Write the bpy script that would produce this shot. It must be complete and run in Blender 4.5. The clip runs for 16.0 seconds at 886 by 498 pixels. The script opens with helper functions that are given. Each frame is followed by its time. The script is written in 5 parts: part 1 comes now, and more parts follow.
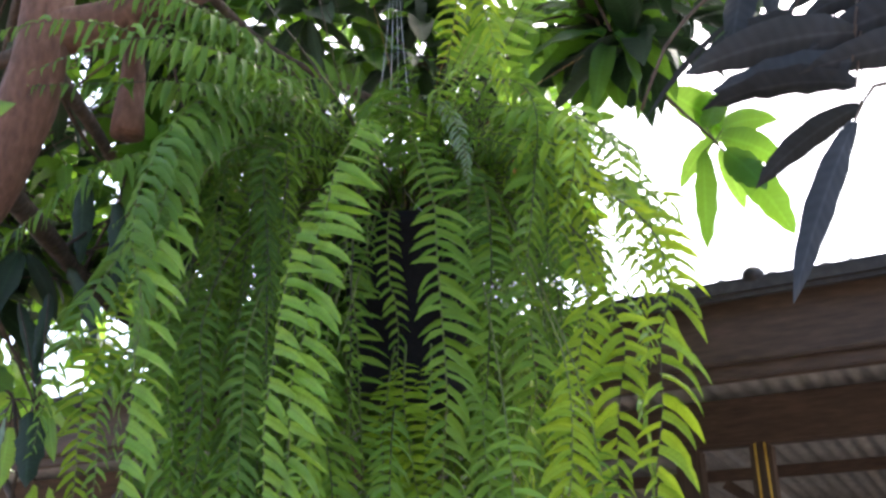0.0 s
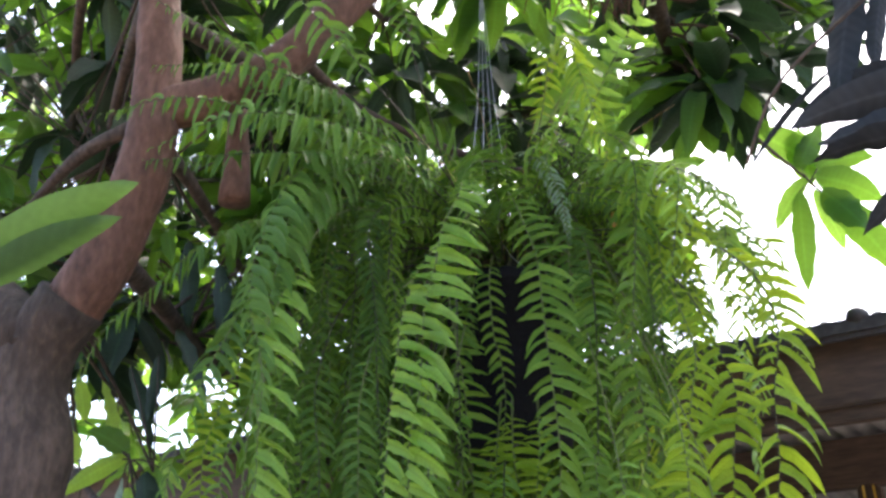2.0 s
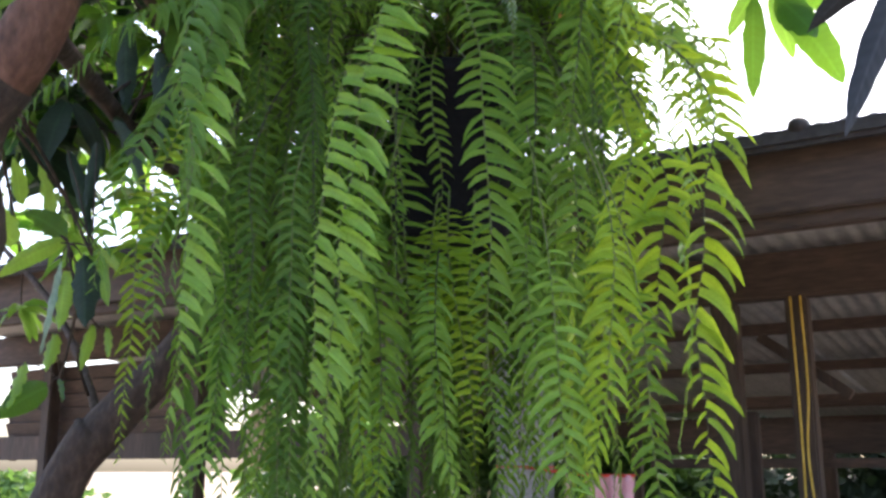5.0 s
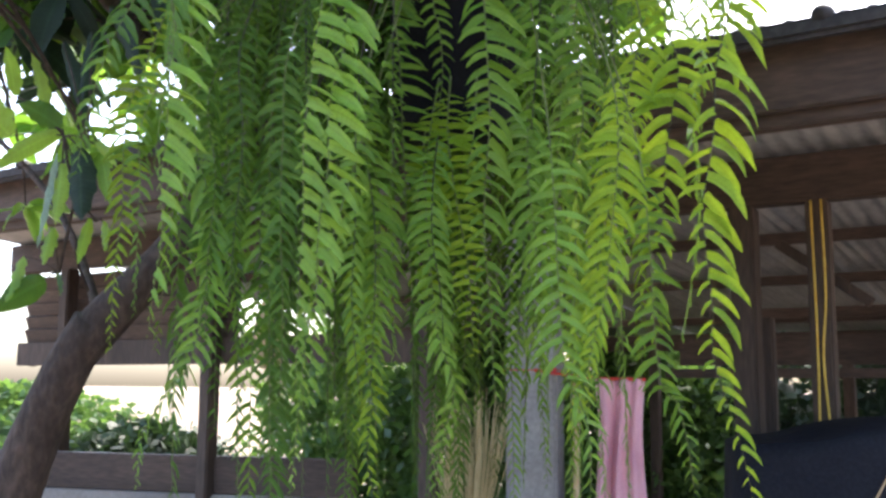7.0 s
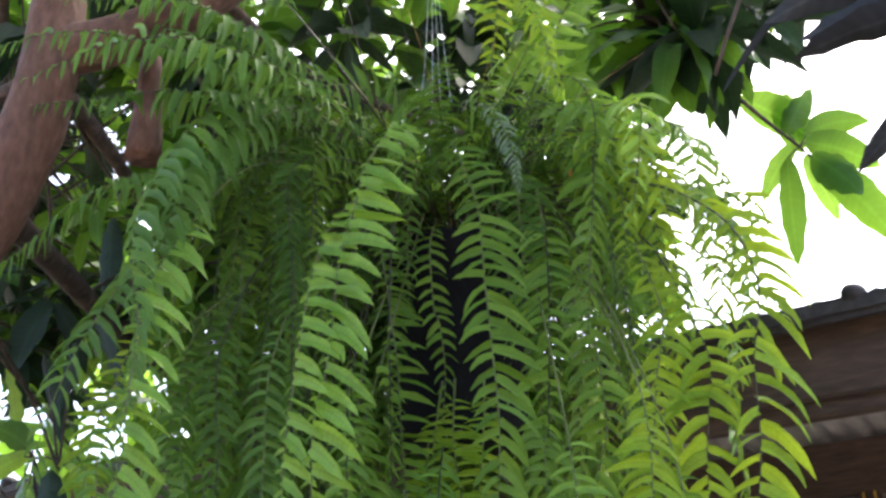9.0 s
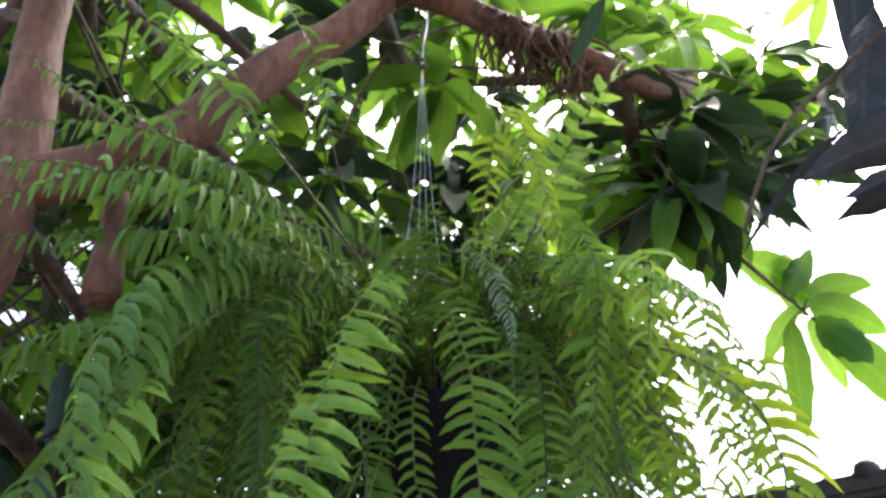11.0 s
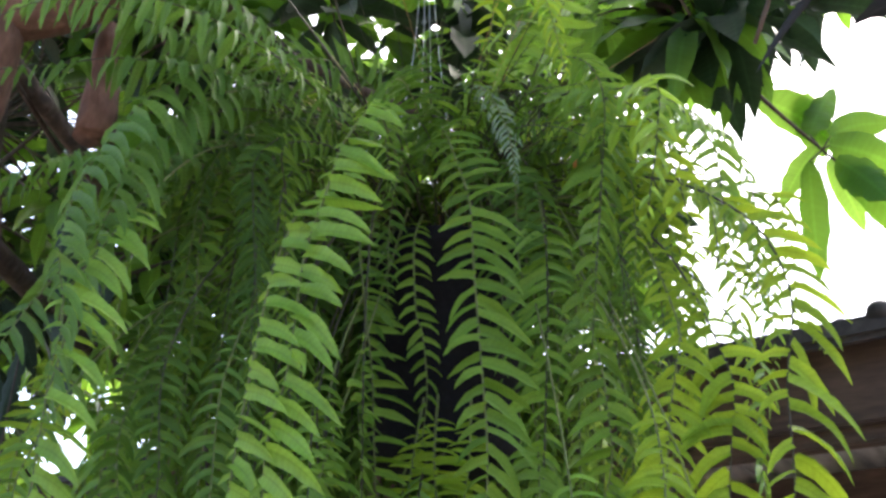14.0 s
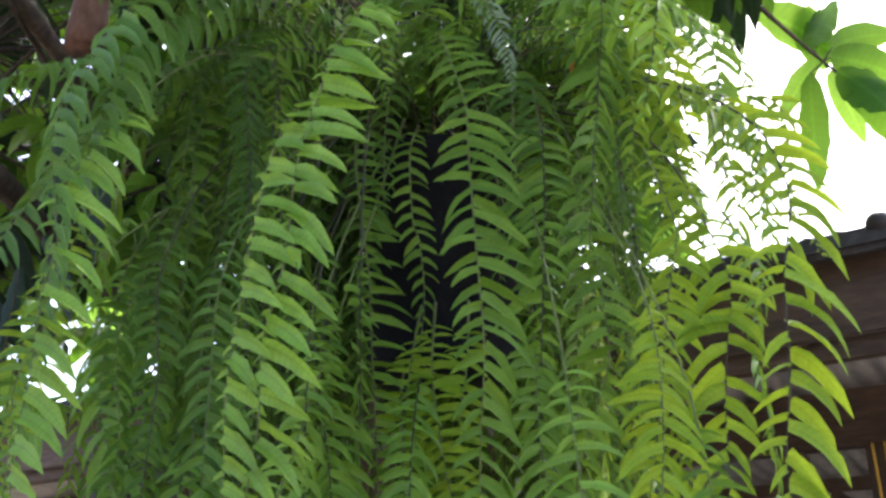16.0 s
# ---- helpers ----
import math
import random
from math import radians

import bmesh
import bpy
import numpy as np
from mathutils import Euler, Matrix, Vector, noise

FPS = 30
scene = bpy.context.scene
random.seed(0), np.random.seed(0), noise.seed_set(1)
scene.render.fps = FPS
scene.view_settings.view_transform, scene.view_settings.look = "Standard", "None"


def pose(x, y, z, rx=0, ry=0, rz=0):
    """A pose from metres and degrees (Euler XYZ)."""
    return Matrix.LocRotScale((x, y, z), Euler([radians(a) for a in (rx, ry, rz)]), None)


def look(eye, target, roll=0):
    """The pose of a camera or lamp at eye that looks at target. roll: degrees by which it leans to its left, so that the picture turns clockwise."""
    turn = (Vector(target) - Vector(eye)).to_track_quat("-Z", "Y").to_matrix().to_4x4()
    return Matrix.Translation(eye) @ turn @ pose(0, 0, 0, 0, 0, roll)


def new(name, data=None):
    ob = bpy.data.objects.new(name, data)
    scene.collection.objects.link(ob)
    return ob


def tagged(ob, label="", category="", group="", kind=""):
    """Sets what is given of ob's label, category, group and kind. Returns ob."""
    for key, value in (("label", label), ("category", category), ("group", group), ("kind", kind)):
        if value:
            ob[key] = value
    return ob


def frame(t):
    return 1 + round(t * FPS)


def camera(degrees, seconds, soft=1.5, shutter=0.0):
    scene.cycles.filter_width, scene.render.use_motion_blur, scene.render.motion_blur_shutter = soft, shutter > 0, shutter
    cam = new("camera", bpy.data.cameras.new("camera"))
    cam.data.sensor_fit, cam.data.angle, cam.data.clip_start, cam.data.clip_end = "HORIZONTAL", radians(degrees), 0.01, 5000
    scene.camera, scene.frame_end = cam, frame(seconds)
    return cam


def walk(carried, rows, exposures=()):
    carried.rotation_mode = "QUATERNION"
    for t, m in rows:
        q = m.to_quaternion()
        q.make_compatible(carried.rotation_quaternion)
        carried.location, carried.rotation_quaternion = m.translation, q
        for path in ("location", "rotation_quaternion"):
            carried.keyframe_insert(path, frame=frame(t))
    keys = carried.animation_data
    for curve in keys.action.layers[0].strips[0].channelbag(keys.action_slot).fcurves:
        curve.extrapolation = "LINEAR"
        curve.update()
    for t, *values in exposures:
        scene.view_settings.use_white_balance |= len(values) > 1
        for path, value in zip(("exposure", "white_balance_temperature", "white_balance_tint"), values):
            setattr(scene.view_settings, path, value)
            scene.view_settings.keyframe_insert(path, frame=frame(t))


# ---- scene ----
cam = camera(48.0, 16.0, soft=2.9)
PATH = [
    (0, (0.572, -0.82, 1.436), (0.189, 1.016, 2.132), -1.0),
    (0.5, (0.574, -0.827, 1.453), (0.211, 0.986, 2.216), -1.4),
    (1, (0.561, -0.833, 1.46), (0.156, 0.972, 2.221), -1.5),
    (1.5, (0.54, -0.853, 1.465), (0.078, 0.94, 2.221), -1.7),
    (2, (0.518, -0.885, 1.464), (0.001, 0.887, 2.235), -1.4),
    (2.5, (0.519, -0.904, 1.471), (0.003, 0.845, 2.292), -0.7),
    (3, (0.537, -0.905, 1.473), (0.067, 0.85, 2.309), -0.7),
    (3.5, (0.553, -0.889, 1.467), (0.111, 0.923, 2.19), -0.7),
    (4, (0.554, -0.859, 1.434), (0.119, 0.996, 2.043), 0.1),
    (4.5, (0.562, -0.843, 1.415), (0.114, 1.038, 1.927), 0.2),
    (5, (0.553, -0.837, 1.393), (0.083, 1.059, 1.825), -0.1),
    (5.2, (0.552, -0.831, 1.384), (0.076, 1.069, 1.787), -0.0),
    (7.3, (0.604, -0.696, 1.337), (0.062, 1.21, 1.607), 0.7),
    (7.5, (0.646, -0.668, 1.348), (0.071, 1.216, 1.699), 0.7),
    (8, (0.689, -0.62, 1.398), (0.044, 1.199, 1.923), -0.1),
    (8.5, (0.667, -0.568, 1.416), (0.052, 1.22, 2.067), -0.3),
    (9, (0.55, -0.508, 1.444), (0.043, 1.243, 2.266), -1.6),
    (9.5, (0.476, -0.464, 1.468), (0.084, 1.281, 2.364), -2.6),
    (10, (0.468, -0.422, 1.492), (0.079, 1.234, 2.545), -1.2),
    (10.2, (0.466, -0.401, 1.506), (0.056, 1.234, 2.583), -0.5),
    (12.3, (0.497, -0.344, 1.575), (0.099, 1.297, 2.648), -1.3),
    (12.5, (0.498, -0.333, 1.57), (0.087, 1.321, 2.617), -1.1),
    (13, (0.503, -0.325, 1.572), (0.057, 1.377, 2.523), -0.5),
    (13.5, (0.5, -0.297, 1.545), (0.036, 1.43, 2.441), -0.4),
    (14, (0.495, -0.278, 1.524), (0.007, 1.469, 2.367), -0.3),
    (14.5, (0.495, -0.272, 1.515), (-0.003, 1.49, 2.321), -0.5),
    (15, (0.481, -0.268, 1.502), (-0.002, 1.5, 2.303), -0.7),
    (15.5, (0.483, -0.262, 1.492), (-0.001, 1.51, 2.283), -1.1),
    (16, (0.493, -0.244, 1.468), (-0.01, 1.546, 2.205), -0.8),
]
EXPOSURES = [(0, 2.68), (5.0, 2.66), (7.5, 2.83), (9.0, 2.73), (10.0, 2.68), (12.5, 2.64), (14.0, 2.67), (16.0, 2.72)]
walk(cam, [(t, look(eye, target, roll)) for t, eye, target, roll in PATH], EXPOSURES)

# ---- light ----
world = bpy.data.worlds.new("sky_world")
scene.world = world
world.use_nodes = True
wn = world.node_tree
sky = wn.nodes.new("ShaderNodeTexSky")
sky.sky_type = "NISHITA"
sky.sun_disc = False
sky.sun_elevation = radians(58)
sky.sun_rotation = radians(17)
sky.air_density, sky.dust_density, sky.ozone_density = 0.8, 4.5, 0.8
wn.nodes["Background"].inputs["Strength"].default_value = 0.15
wn.links.new(sky.outputs["Color"], wn.nodes["Background"].inputs["Color"])

sun_data = bpy.data.lights.new("sun", "SUN")
sun_data.energy, sun_data.angle, sun_data.color = 0.9, radians(12), (1.0, 0.96, 0.88)
sun = new("sun", sun_data)
sun.matrix_world = look((2.4, 8.4, 13.5), (0.0, 1.4, 2.0))


# ---- materials ----
def shader(name):
    m = bpy.data.materials.new(name)
    m.use_nodes = True
    return m, m.node_tree.nodes, m.node_tree.links, m.node_tree.nodes["Principled BSDF"]


def ramp(nodes, stops):
    r = nodes.new("ShaderNodeValToRGB")
    while len(r.color_ramp.elements) < len(stops):
        r.color_ramp.elements.new(0.5)
    for e, (p, c) in zip(r.color_ramp.elements, stops):
        e.position, e.color = p, (*c, 1)
    return r


def leaf_material(name, dark, mid, light, glow, through_light=0.45, rough=0.42, vein=60.0, gloss=0.5, midrib=0.72, veins=11.0):
    """A thin living leaf: glossy skin over tissue that lets light through."""
    m, nodes, links, bsdf = shader(name)
    info = nodes.new("ShaderNodeObjectInfo")
    geo = nodes.new("ShaderNodeNewGeometry")
    add = nodes.new("ShaderNodeMath")
    add.operation = "MULTIPLY_ADD"
    add.inputs[1].default_value = 0.55
    half = nodes.new("ShaderNodeMath")
    half.operation = "MULTIPLY"
    half.inputs[1].default_value = 0.45
    links.new(geo.outputs["Random Per Island"], half.inputs[0])
    links.new(info.outputs["Random"], add.inputs[0])
    links.new(half.outputs[0], add.inputs[2])
    r = ramp(nodes, [(0.0, dark), (0.5, mid), (1.0, light)])
    links.new(add.outputs[0], r.inputs[0])
    co = nodes.new("ShaderNodeTexCoord")
    n1 = nodes.new("ShaderNodeTexNoise")
    n1.inputs["Scale"].default_value = 9.0
    n1.inputs["Detail"].default_value = 4.0
    n2 = nodes.new("ShaderNodeTexNoise")
    n2.inputs["Scale"].default_value = vein
    n2.inputs["Detail"].default_value = 3.0
    links.new(co.outputs["Object"], n1.inputs["Vector"])
    links.new(co.outputs["Object"], n2.inputs["Vector"])
    mixn = nodes.new("ShaderNodeMath")
    mixn.operation = "ADD"
    links.new(n1.outputs["Fac"], mixn.inputs[0])
    links.new(n2.outputs["Fac"], mixn.inputs[1])
    hsv = nodes.new("ShaderNodeHueSaturation")
    val = nodes.new("ShaderNodeMapRange")
    val.inputs["From Min"].default_value, val.inputs["From Max"].default_value = 0.6, 1.4
    val.inputs["To Min"].default_value, val.inputs["To Max"].default_value = 0.72, 1.28
    links.new(mixn.outputs[0], val.inputs["Value"])
    # midrib and side veins, from the place across and along the blade
    rib = nodes.new("ShaderNodeAttribute")
    rib.attribute_name = "rib"
    sep = nodes.new("ShaderNodeSeparateXYZ")
    links.new(rib.outputs["Vector"], sep.inputs[0])
    off = nodes.new("ShaderNodeMath")
    off.operation = "ABSOLUTE"
    links.new(sep.outputs["X"], off.inputs[0])
    line = nodes.new("ShaderNodeMapRange")
    line.inputs["From Min"].default_value, line.inputs["From Max"].default_value = 0.03, 0.16
    line.inputs["To Min"].default_value, line.inputs["To Max"].default_value = midrib, 1.0
    links.new(off.outputs[0], line.inputs["Value"])
    slant = nodes.new("ShaderNodeMath")
    slant.operation = "MULTIPLY_ADD"
    slant.inputs[1].default_value = veins * 6.283
    tilt = nodes.new("ShaderNodeMath")
    tilt.operation = "MULTIPLY"
    tilt.inputs[1].default_value = -5.0
    links.new(off.outputs[0], tilt.inputs[0])
    links.new(sep.outputs["Y"], slant.inputs[0])
    links.new(tilt.outputs[0], slant.inputs[2])
    wave = nodes.new("ShaderNodeMath")
    wave.operation = "SINE"
    links.new(slant.outputs[0], wave.inputs[0])
    stripe = nodes.new("ShaderNodeMath")
    stripe.operation = "MULTIPLY_ADD"
    stripe.inputs[1].default_value, stripe.inputs[2].default_value = 0.07, 1.0
    links.new(wave.outputs[0], stripe.inputs[0])
    ribs = nodes.new("ShaderNodeMath")
    ribs.operation = "MULTIPLY"
    links.new(line.outputs["Result"], ribs.inputs[0])
    links.new(stripe.outputs[0], ribs.inputs[1])
    tone_out = nodes.new("ShaderNodeMath")
    tone_out.operation = "MULTIPLY"
    links.new(val.outputs["Result"], tone_out.inputs[0])
    links.new(ribs.outputs[0], tone_out.inputs[1])
    links.new(tone_out.outputs[0], hsv.inputs["Value"])
    links.new(r.outputs["Color"], hsv.inputs["Color"])
    links.new(hsv.outputs["Color"], bsdf.inputs["Base Color"])
    bsdf.inputs["Roughness"].default_value = rough
    bsdf.inputs["Specular IOR Level"].default_value = gloss
    bump = nodes.new("ShaderNodeBump")
    bump.inputs["Strength"].default_value = 0.25
    bump.inputs["Distance"].default_value = 0.002
    relief = nodes.new("ShaderNodeMath")
    relief.operation = "MULTIPLY_ADD"
    relief.inputs[1].default_value = 0.35
    links.new(wave.outputs[0], relief.inputs[0])
    links.new(n2.outputs["Fac"], relief.inputs[2])
    links.new(relief.outputs[0], bump.inputs["Height"])
    links.new(bump.outputs["Normal"], bsdf.inputs["Normal"])
    tr = nodes.new("ShaderNodeBsdfTranslucent")
    tint = nodes.new("ShaderNodeMix")
    tint.data_type = "RGBA"
    tint.blend_type = "MIX"
    tint.inputs["Factor"].default_value = 0.6
    tint.inputs[7].default_value = (*glow, 1)
    links.new(hsv.outputs["Color"], tint.inputs[6])
    links.new(tint.outputs[2], tr.inputs["Color"])
    mix = nodes.new("ShaderNodeMixShader")
    mix.inputs[0].default_value = through_light
    links.new(bsdf.outputs[0], mix.inputs[1])
    links.new(tr.outputs[0], mix.inputs[2])
    links.new(mix.outputs[0], nodes["Material Output"].inputs["Surface"])
    return m


def rough_material(name, a, b, c, scale=6.0, fine=60.0, rough=0.75, bump=0.4, dist=0.01, stretch=(1, 1, 1), metal=0.0, spots=0.0):
    """Wood, bark, metal, cloth or concrete: three tones over two scales of noise, with relief."""
    m, nodes, links, bsdf = shader(name)
    co = nodes.new("ShaderNodeTexCoord")
    mp = nodes.new("ShaderNodeMapping")
    mp.inputs["Scale"].default_value = stretch
    links.new(co.outputs["Object"], mp.inputs["Vector"])
    n1 = nodes.new("ShaderNodeTexNoise")
    n1.inputs["Scale"].default_value = scale
    n1.inputs["Detail"].default_value = 6.0
    n1.inputs["Roughness"].default_value = 0.6
    n2 = nodes.new("ShaderNodeTexNoise")
    n2.inputs["Scale"].default_value = fine
    n2.inputs["Detail"].default_value = 5.0
    links.new(mp.outputs["Vector"], n1.inputs["Vector"])
    links.new(mp.outputs["Vector"], n2.inputs["Vector"])
    blend = nodes.new("ShaderNodeMath")
    blend.operation = "MULTIPLY_ADD"
    blend.inputs[1].default_value = 0.45
    links.new(n2.outputs["Fac"], blend.inputs[0])
    sc = nodes.new("ShaderNodeMath")
    sc.operation = "MULTIPLY"
    sc.inputs[1].default_value = 0.55
    links.new(n1.outputs["Fac"], sc.inputs[0])
    links.new(sc.outputs[0], blend.inputs[2])
    r = ramp(nodes, [(0.34, a), (0.5, b), (0.66, c)])
    links.new(blend.outputs[0], r.inputs[0])
    links.new(r.outputs["Color"], bsdf.inputs["Base Color"])
    bsdf.inputs["Roughness"].default_value = rough
    bsdf.inputs["Metallic"].default_value = metal
    bp = nodes.new("ShaderNodeBump")
    bp.inputs["Strength"].default_value = bump
    bp.inputs["Distance"].default_value = dist
    links.new(blend.outputs[0], bp.inputs["Height"])
    links.new(bp.outputs["Normal"], bsdf.inputs["Normal"])
    return m


FERN = leaf_material("fern_leaf", (0.041, 0.105, 0.015), (0.098, 0.200, 0.025), (0.172, 0.295, 0.040), (0.28, 0.44, 0.035), 0.40, 0.42, gloss=0.2)
FERN_MATURE = leaf_material("fern_leaf_mature", (0.040, 0.100, 0.019), (0.086, 0.180, 0.032), (0.138, 0.258, 0.048), (0.21, 0.38, 0.045), 0.34, 0.42, gloss=0.25)
# yellow-green of new growth, also standing in for backlight on the sky side
FERN_YOUNG_LIT = leaf_material("fern_leaf_young_lit", (0.120, 0.23, 0.017), (0.182, 0.315, 0.025), (0.25, 0.39, 0.036), (0.41, 0.53, 0.035), 0.45, 0.42, gloss=0.2)
FERN_FRESH = leaf_material("fern_leaf_fresh", (0.096, 0.212, 0.025), (0.152, 0.30, 0.040), (0.218, 0.375, 0.060), (0.33, 0.51, 0.05), 0.40, 0.36, gloss=0.36)
# shaded copy of the fern leaf, for the dim inside of the plant
FERN_DARK = leaf_material("fern_leaf_shaded", (0.030, 0.075, 0.014), (0.062, 0.138, 0.022), (0.108, 0.205, 0.032), (0.19, 0.35, 0.04), 0.36, 0.5, gloss=0.2)
MANGO = leaf_material("mango_leaf", (0.018, 0.055, 0.018), (0.03, 0.09, 0.02), (0.06, 0.15, 0.025), (0.27, 0.50, 0.03), 0.42, 0.45, 40.0, 0.3, midrib=1.5, veins=14.0)
# shaded copy of the mango leaf: darker, and letting less light through
MANGO_DARK = leaf_material("mango_leaf_shaded", (0.012, 0.024, 0.014), (0.018, 0.036, 0.018), (0.028, 0.055, 0.022), (0.05, 0.11, 0.03), 0.12, 0.5, 40.0, 0.25, midrib=1.5, veins=14.0)
# near-black albedo stands in for the unlit underside of the near leaves
MANGO_BLACK = leaf_material("mango_leaf_underside_shade", (0.012, 0.014, 0.019), (0.020, 0.023, 0.030), (0.034, 0.038, 0.046), (0.02, 0.03, 0.02), 0.04, 0.6, 30.0, 0.2, midrib=1.5, veins=14.0)
# two lit copies of the mango leaf: sky glow is put into their colour
MANGO_LIT = leaf_material("mango_leaf_lit", (0.08, 0.20, 0.02), (0.12, 0.27, 0.03), (0.17, 0.34, 0.04), (0.38, 0.62, 0.07), 0.48, 0.35, 40.0, midrib=1.5, veins=14.0)
MANGO_BACKLIT = leaf_material("mango_leaf_backlit", (0.17, 0.34, 0.03), (0.23, 0.42, 0.04), (0.30, 0.49, 0.05), (0.56, 0.78, 0.10), 0.6, 0.35, 40.0, midrib=1.3, veins=14.0)
BUSH = leaf_material("bush_leaf", (0.025, 0.07, 0.02), (0.05, 0.12, 0.03), (0.10, 0.20, 0.05), (0.22, 0.38, 0.06), 0.4, 0.5, midrib=1.0)
# shaded copy of the bush leaf: shade beyond the shelter as darker colour
BUSH_DARK = leaf_material("bush_leaf_shaded", (0.010, 0.024, 0.010), (0.018, 0.04, 0.014), (0.03, 0.06, 0.02), (0.05, 0.10, 0.02), 0.2, 0.5, midrib=1.0)
PALE = leaf_material("fern_leaf_dusty", (0.12, 0.20, 0.13), (0.18, 0.27, 0.18), (0.25, 0.34, 0.24), (0.2, 0.3, 0.15), 0.25, 0.6)
STALK = rough_material("fern_stalk", (0.05, 0.07, 0.02), (0.10, 0.13, 0.035), (0.14, 0.16, 0.05), 20, 120, 0.6)
STALK_DARK = rough_material("fern_stalk_dark", (0.015, 0.012, 0.008), (0.03, 0.025, 0.015), (0.05, 0.045, 0.02), 20, 120, 0.5)
BARK = rough_material("mango_bark", (0.050, 0.025, 0.018), (0.115, 0.056, 0.041), (0.20, 0.108, 0.082), 7, 55, 0.85, 0.9, 0.015, (1, 1, 0.45))
BARK_DARK = rough_material("old_bark", (0.026, 0.018, 0.015), (0.058, 0.041, 0.034), (0.115, 0.082, 0.068), 7, 55, 0.9, 1.0, 0.02, (1, 1, 0.5))
WOOD = rough_material("weathered_wood", (0.032, 0.021, 0.017), (0.065, 0.042, 0.033), (0.115, 0.075, 0.058), 3, 40, 0.7, 0.35, 0.006, (0.35, 2.2, 2.2))
WOOD_POST = rough_material("post_wood", (0.028, 0.019, 0.015), (0.055, 0.037, 0.029), (0.10, 0.068, 0.053), 4, 40, 0.7, 0.35, 0.006, (2.2, 2.2, 0.3))
ZINC = rough_material("zinc_sheet", (0.22, 0.22, 0.23), (0.34, 0.34, 0.35), (0.45, 0.45, 0.46), 2.5, 35, 0.5, 0.2, 0.003, (1, 0.3, 1), 0.15)
RUST = rough_material("old_roof_edge", (0.025, 0.023, 0.026), (0.045, 0.041, 0.045), (0.08, 0.073, 0.077), 5, 45, 0.7, 0.4, 0.004, (1, 1, 1), 0.3)
CONCRETE = rough_material("concrete", (0.20, 0.20, 0.21), (0.29, 0.29, 0.30), (0.38, 0.38, 0.39), 4, 60, 0.85, 0.3, 0.004)
PLASTER = rough_material("pale_plaster", (0.20, 0.18, 0.17), (0.27, 0.245, 0.23), (0.34, 0.31, 0.295), 2, 50, 0.85, 0.2, 0.003)
POT = rough_material("black_plastic", (0.005, 0.005, 0.007), (0.008, 0.008, 0.011), (0.014, 0.014, 0.018), 6, 90, 0.75, 0.08, 0.002)
POT.node_tree.nodes["Principled BSDF"].inputs["Specular IOR Level"].default_value = 0.12
SOIL = rough_material("fibre_soil", (0.03, 0.02, 0.012), (0.07, 0.05, 0.03), (0.15, 0.11, 0.07), 18, 120, 0.95, 1.0, 0.02)
WIRE = rough_material("galvanised_wire", (0.45, 0.46, 0.48), (0.55, 0.56, 0.58), (0.65, 0.66, 0.68), 20, 90, 0.35, 0.1, 0.001, (1, 1, 1), 0.8)
DRY = rough_material("dry_frond", (0.22, 0.13, 0.06), (0.36, 0.22, 0.10), (0.48, 0.32, 0.16), 15, 90, 0.85)
PINK = rough_material("pink_cloth", (0.60, 0.30, 0.38), (0.70, 0.38, 0.46), (0.76, 0.46, 0.54), 6, 200, 0.9, 0.2, 0.003)
NAVY = rough_material("dark_tarp", (0.006, 0.007, 0.013), (0.010, 0.012, 0.020), (0.017, 0.019, 0.028), 3, 90, 0.8, 0.5, 0.012)
NAVY.node_tree.nodes["Principled BSDF"].inputs["Specular IOR Level"].default_value = 0.2
RED = rough_material("red_rope", (0.45, 0.03, 0.03), (0.58, 0.05, 0.04), (0.68, 0.09, 0.06), 20, 200, 0.7)
YELLOW = rough_material("yellow_cord", (0.52, 0.33, 0.04), (0.66, 0.45, 0.07), (0.75, 0.55, 0.12), 20, 200, 0.6)
STRAW = rough_material("straw", (0.45, 0.36, 0.17), (0.58, 0.48, 0.26), (0.70, 0.62, 0.38), 15, 150, 0.8)
TAN = rough_material("woven_tan", (0.40, 0.28, 0.16), (0.52, 0.38, 0.23), (0.60, 0.46, 0.30), 30, 160, 0.85, 0.6, 0.004)
EARTH = rough_material("bare_earth", (0.13, 0.10, 0.07), (0.22, 0.17, 0.12), (0.32, 0.26, 0.19), 1.2, 25, 0.95, 0.6, 0.03)


# ---- builders ----
def blade_rib(stations):
    """Place across (-1 to 1) and along (0 to 1) the blade, for each of a leaf's corners."""
    out = []
    for i in range(stations - 1):
        u = i / (stations - 1)
        out += [(-1, u, 0), (0, u, 0), (1, u, 0)]
    return out + [(0, 1, 0)]


def set_rib(me, rib):
    me.attributes.new("rib", "FLOAT_VECTOR", "POINT").data.foreach_set("vector", [c for v in rib for c in v])


def link_mesh(name, verts, faces, material, parent=None, label="", smooth=True, local=False, rib=None):
    me = bpy.data.meshes.new(name)
    me.from_pydata([tuple(v) for v in verts], [], faces)
    if rib is not None:
        set_rib(me, rib)
    me.materials.append(material)
    me.polygons.foreach_set("use_smooth", [smooth] * len(me.polygons))
    me.update()
    ob = new(name, me)
    if parent is not None:
        ob.parent = parent
        if parent.type == "EMPTY" and not local:
            ob.matrix_parent_inverse = parent.matrix_basis.inverted()
    if label:
        ob["label"] = label
    return ob


def part(name, bm, material, parent, label="", smooth=False):
    me = bpy.data.meshes.new(name)
    bm.to_mesh(me)
    bm.free()
    me.materials.append(material)
    me.polygons.foreach_set("use_smooth", [smooth] * len(me.polygons))
    ob = new(name, me)
    ob.parent = parent
    if label:
        ob["label"] = label
    return ob


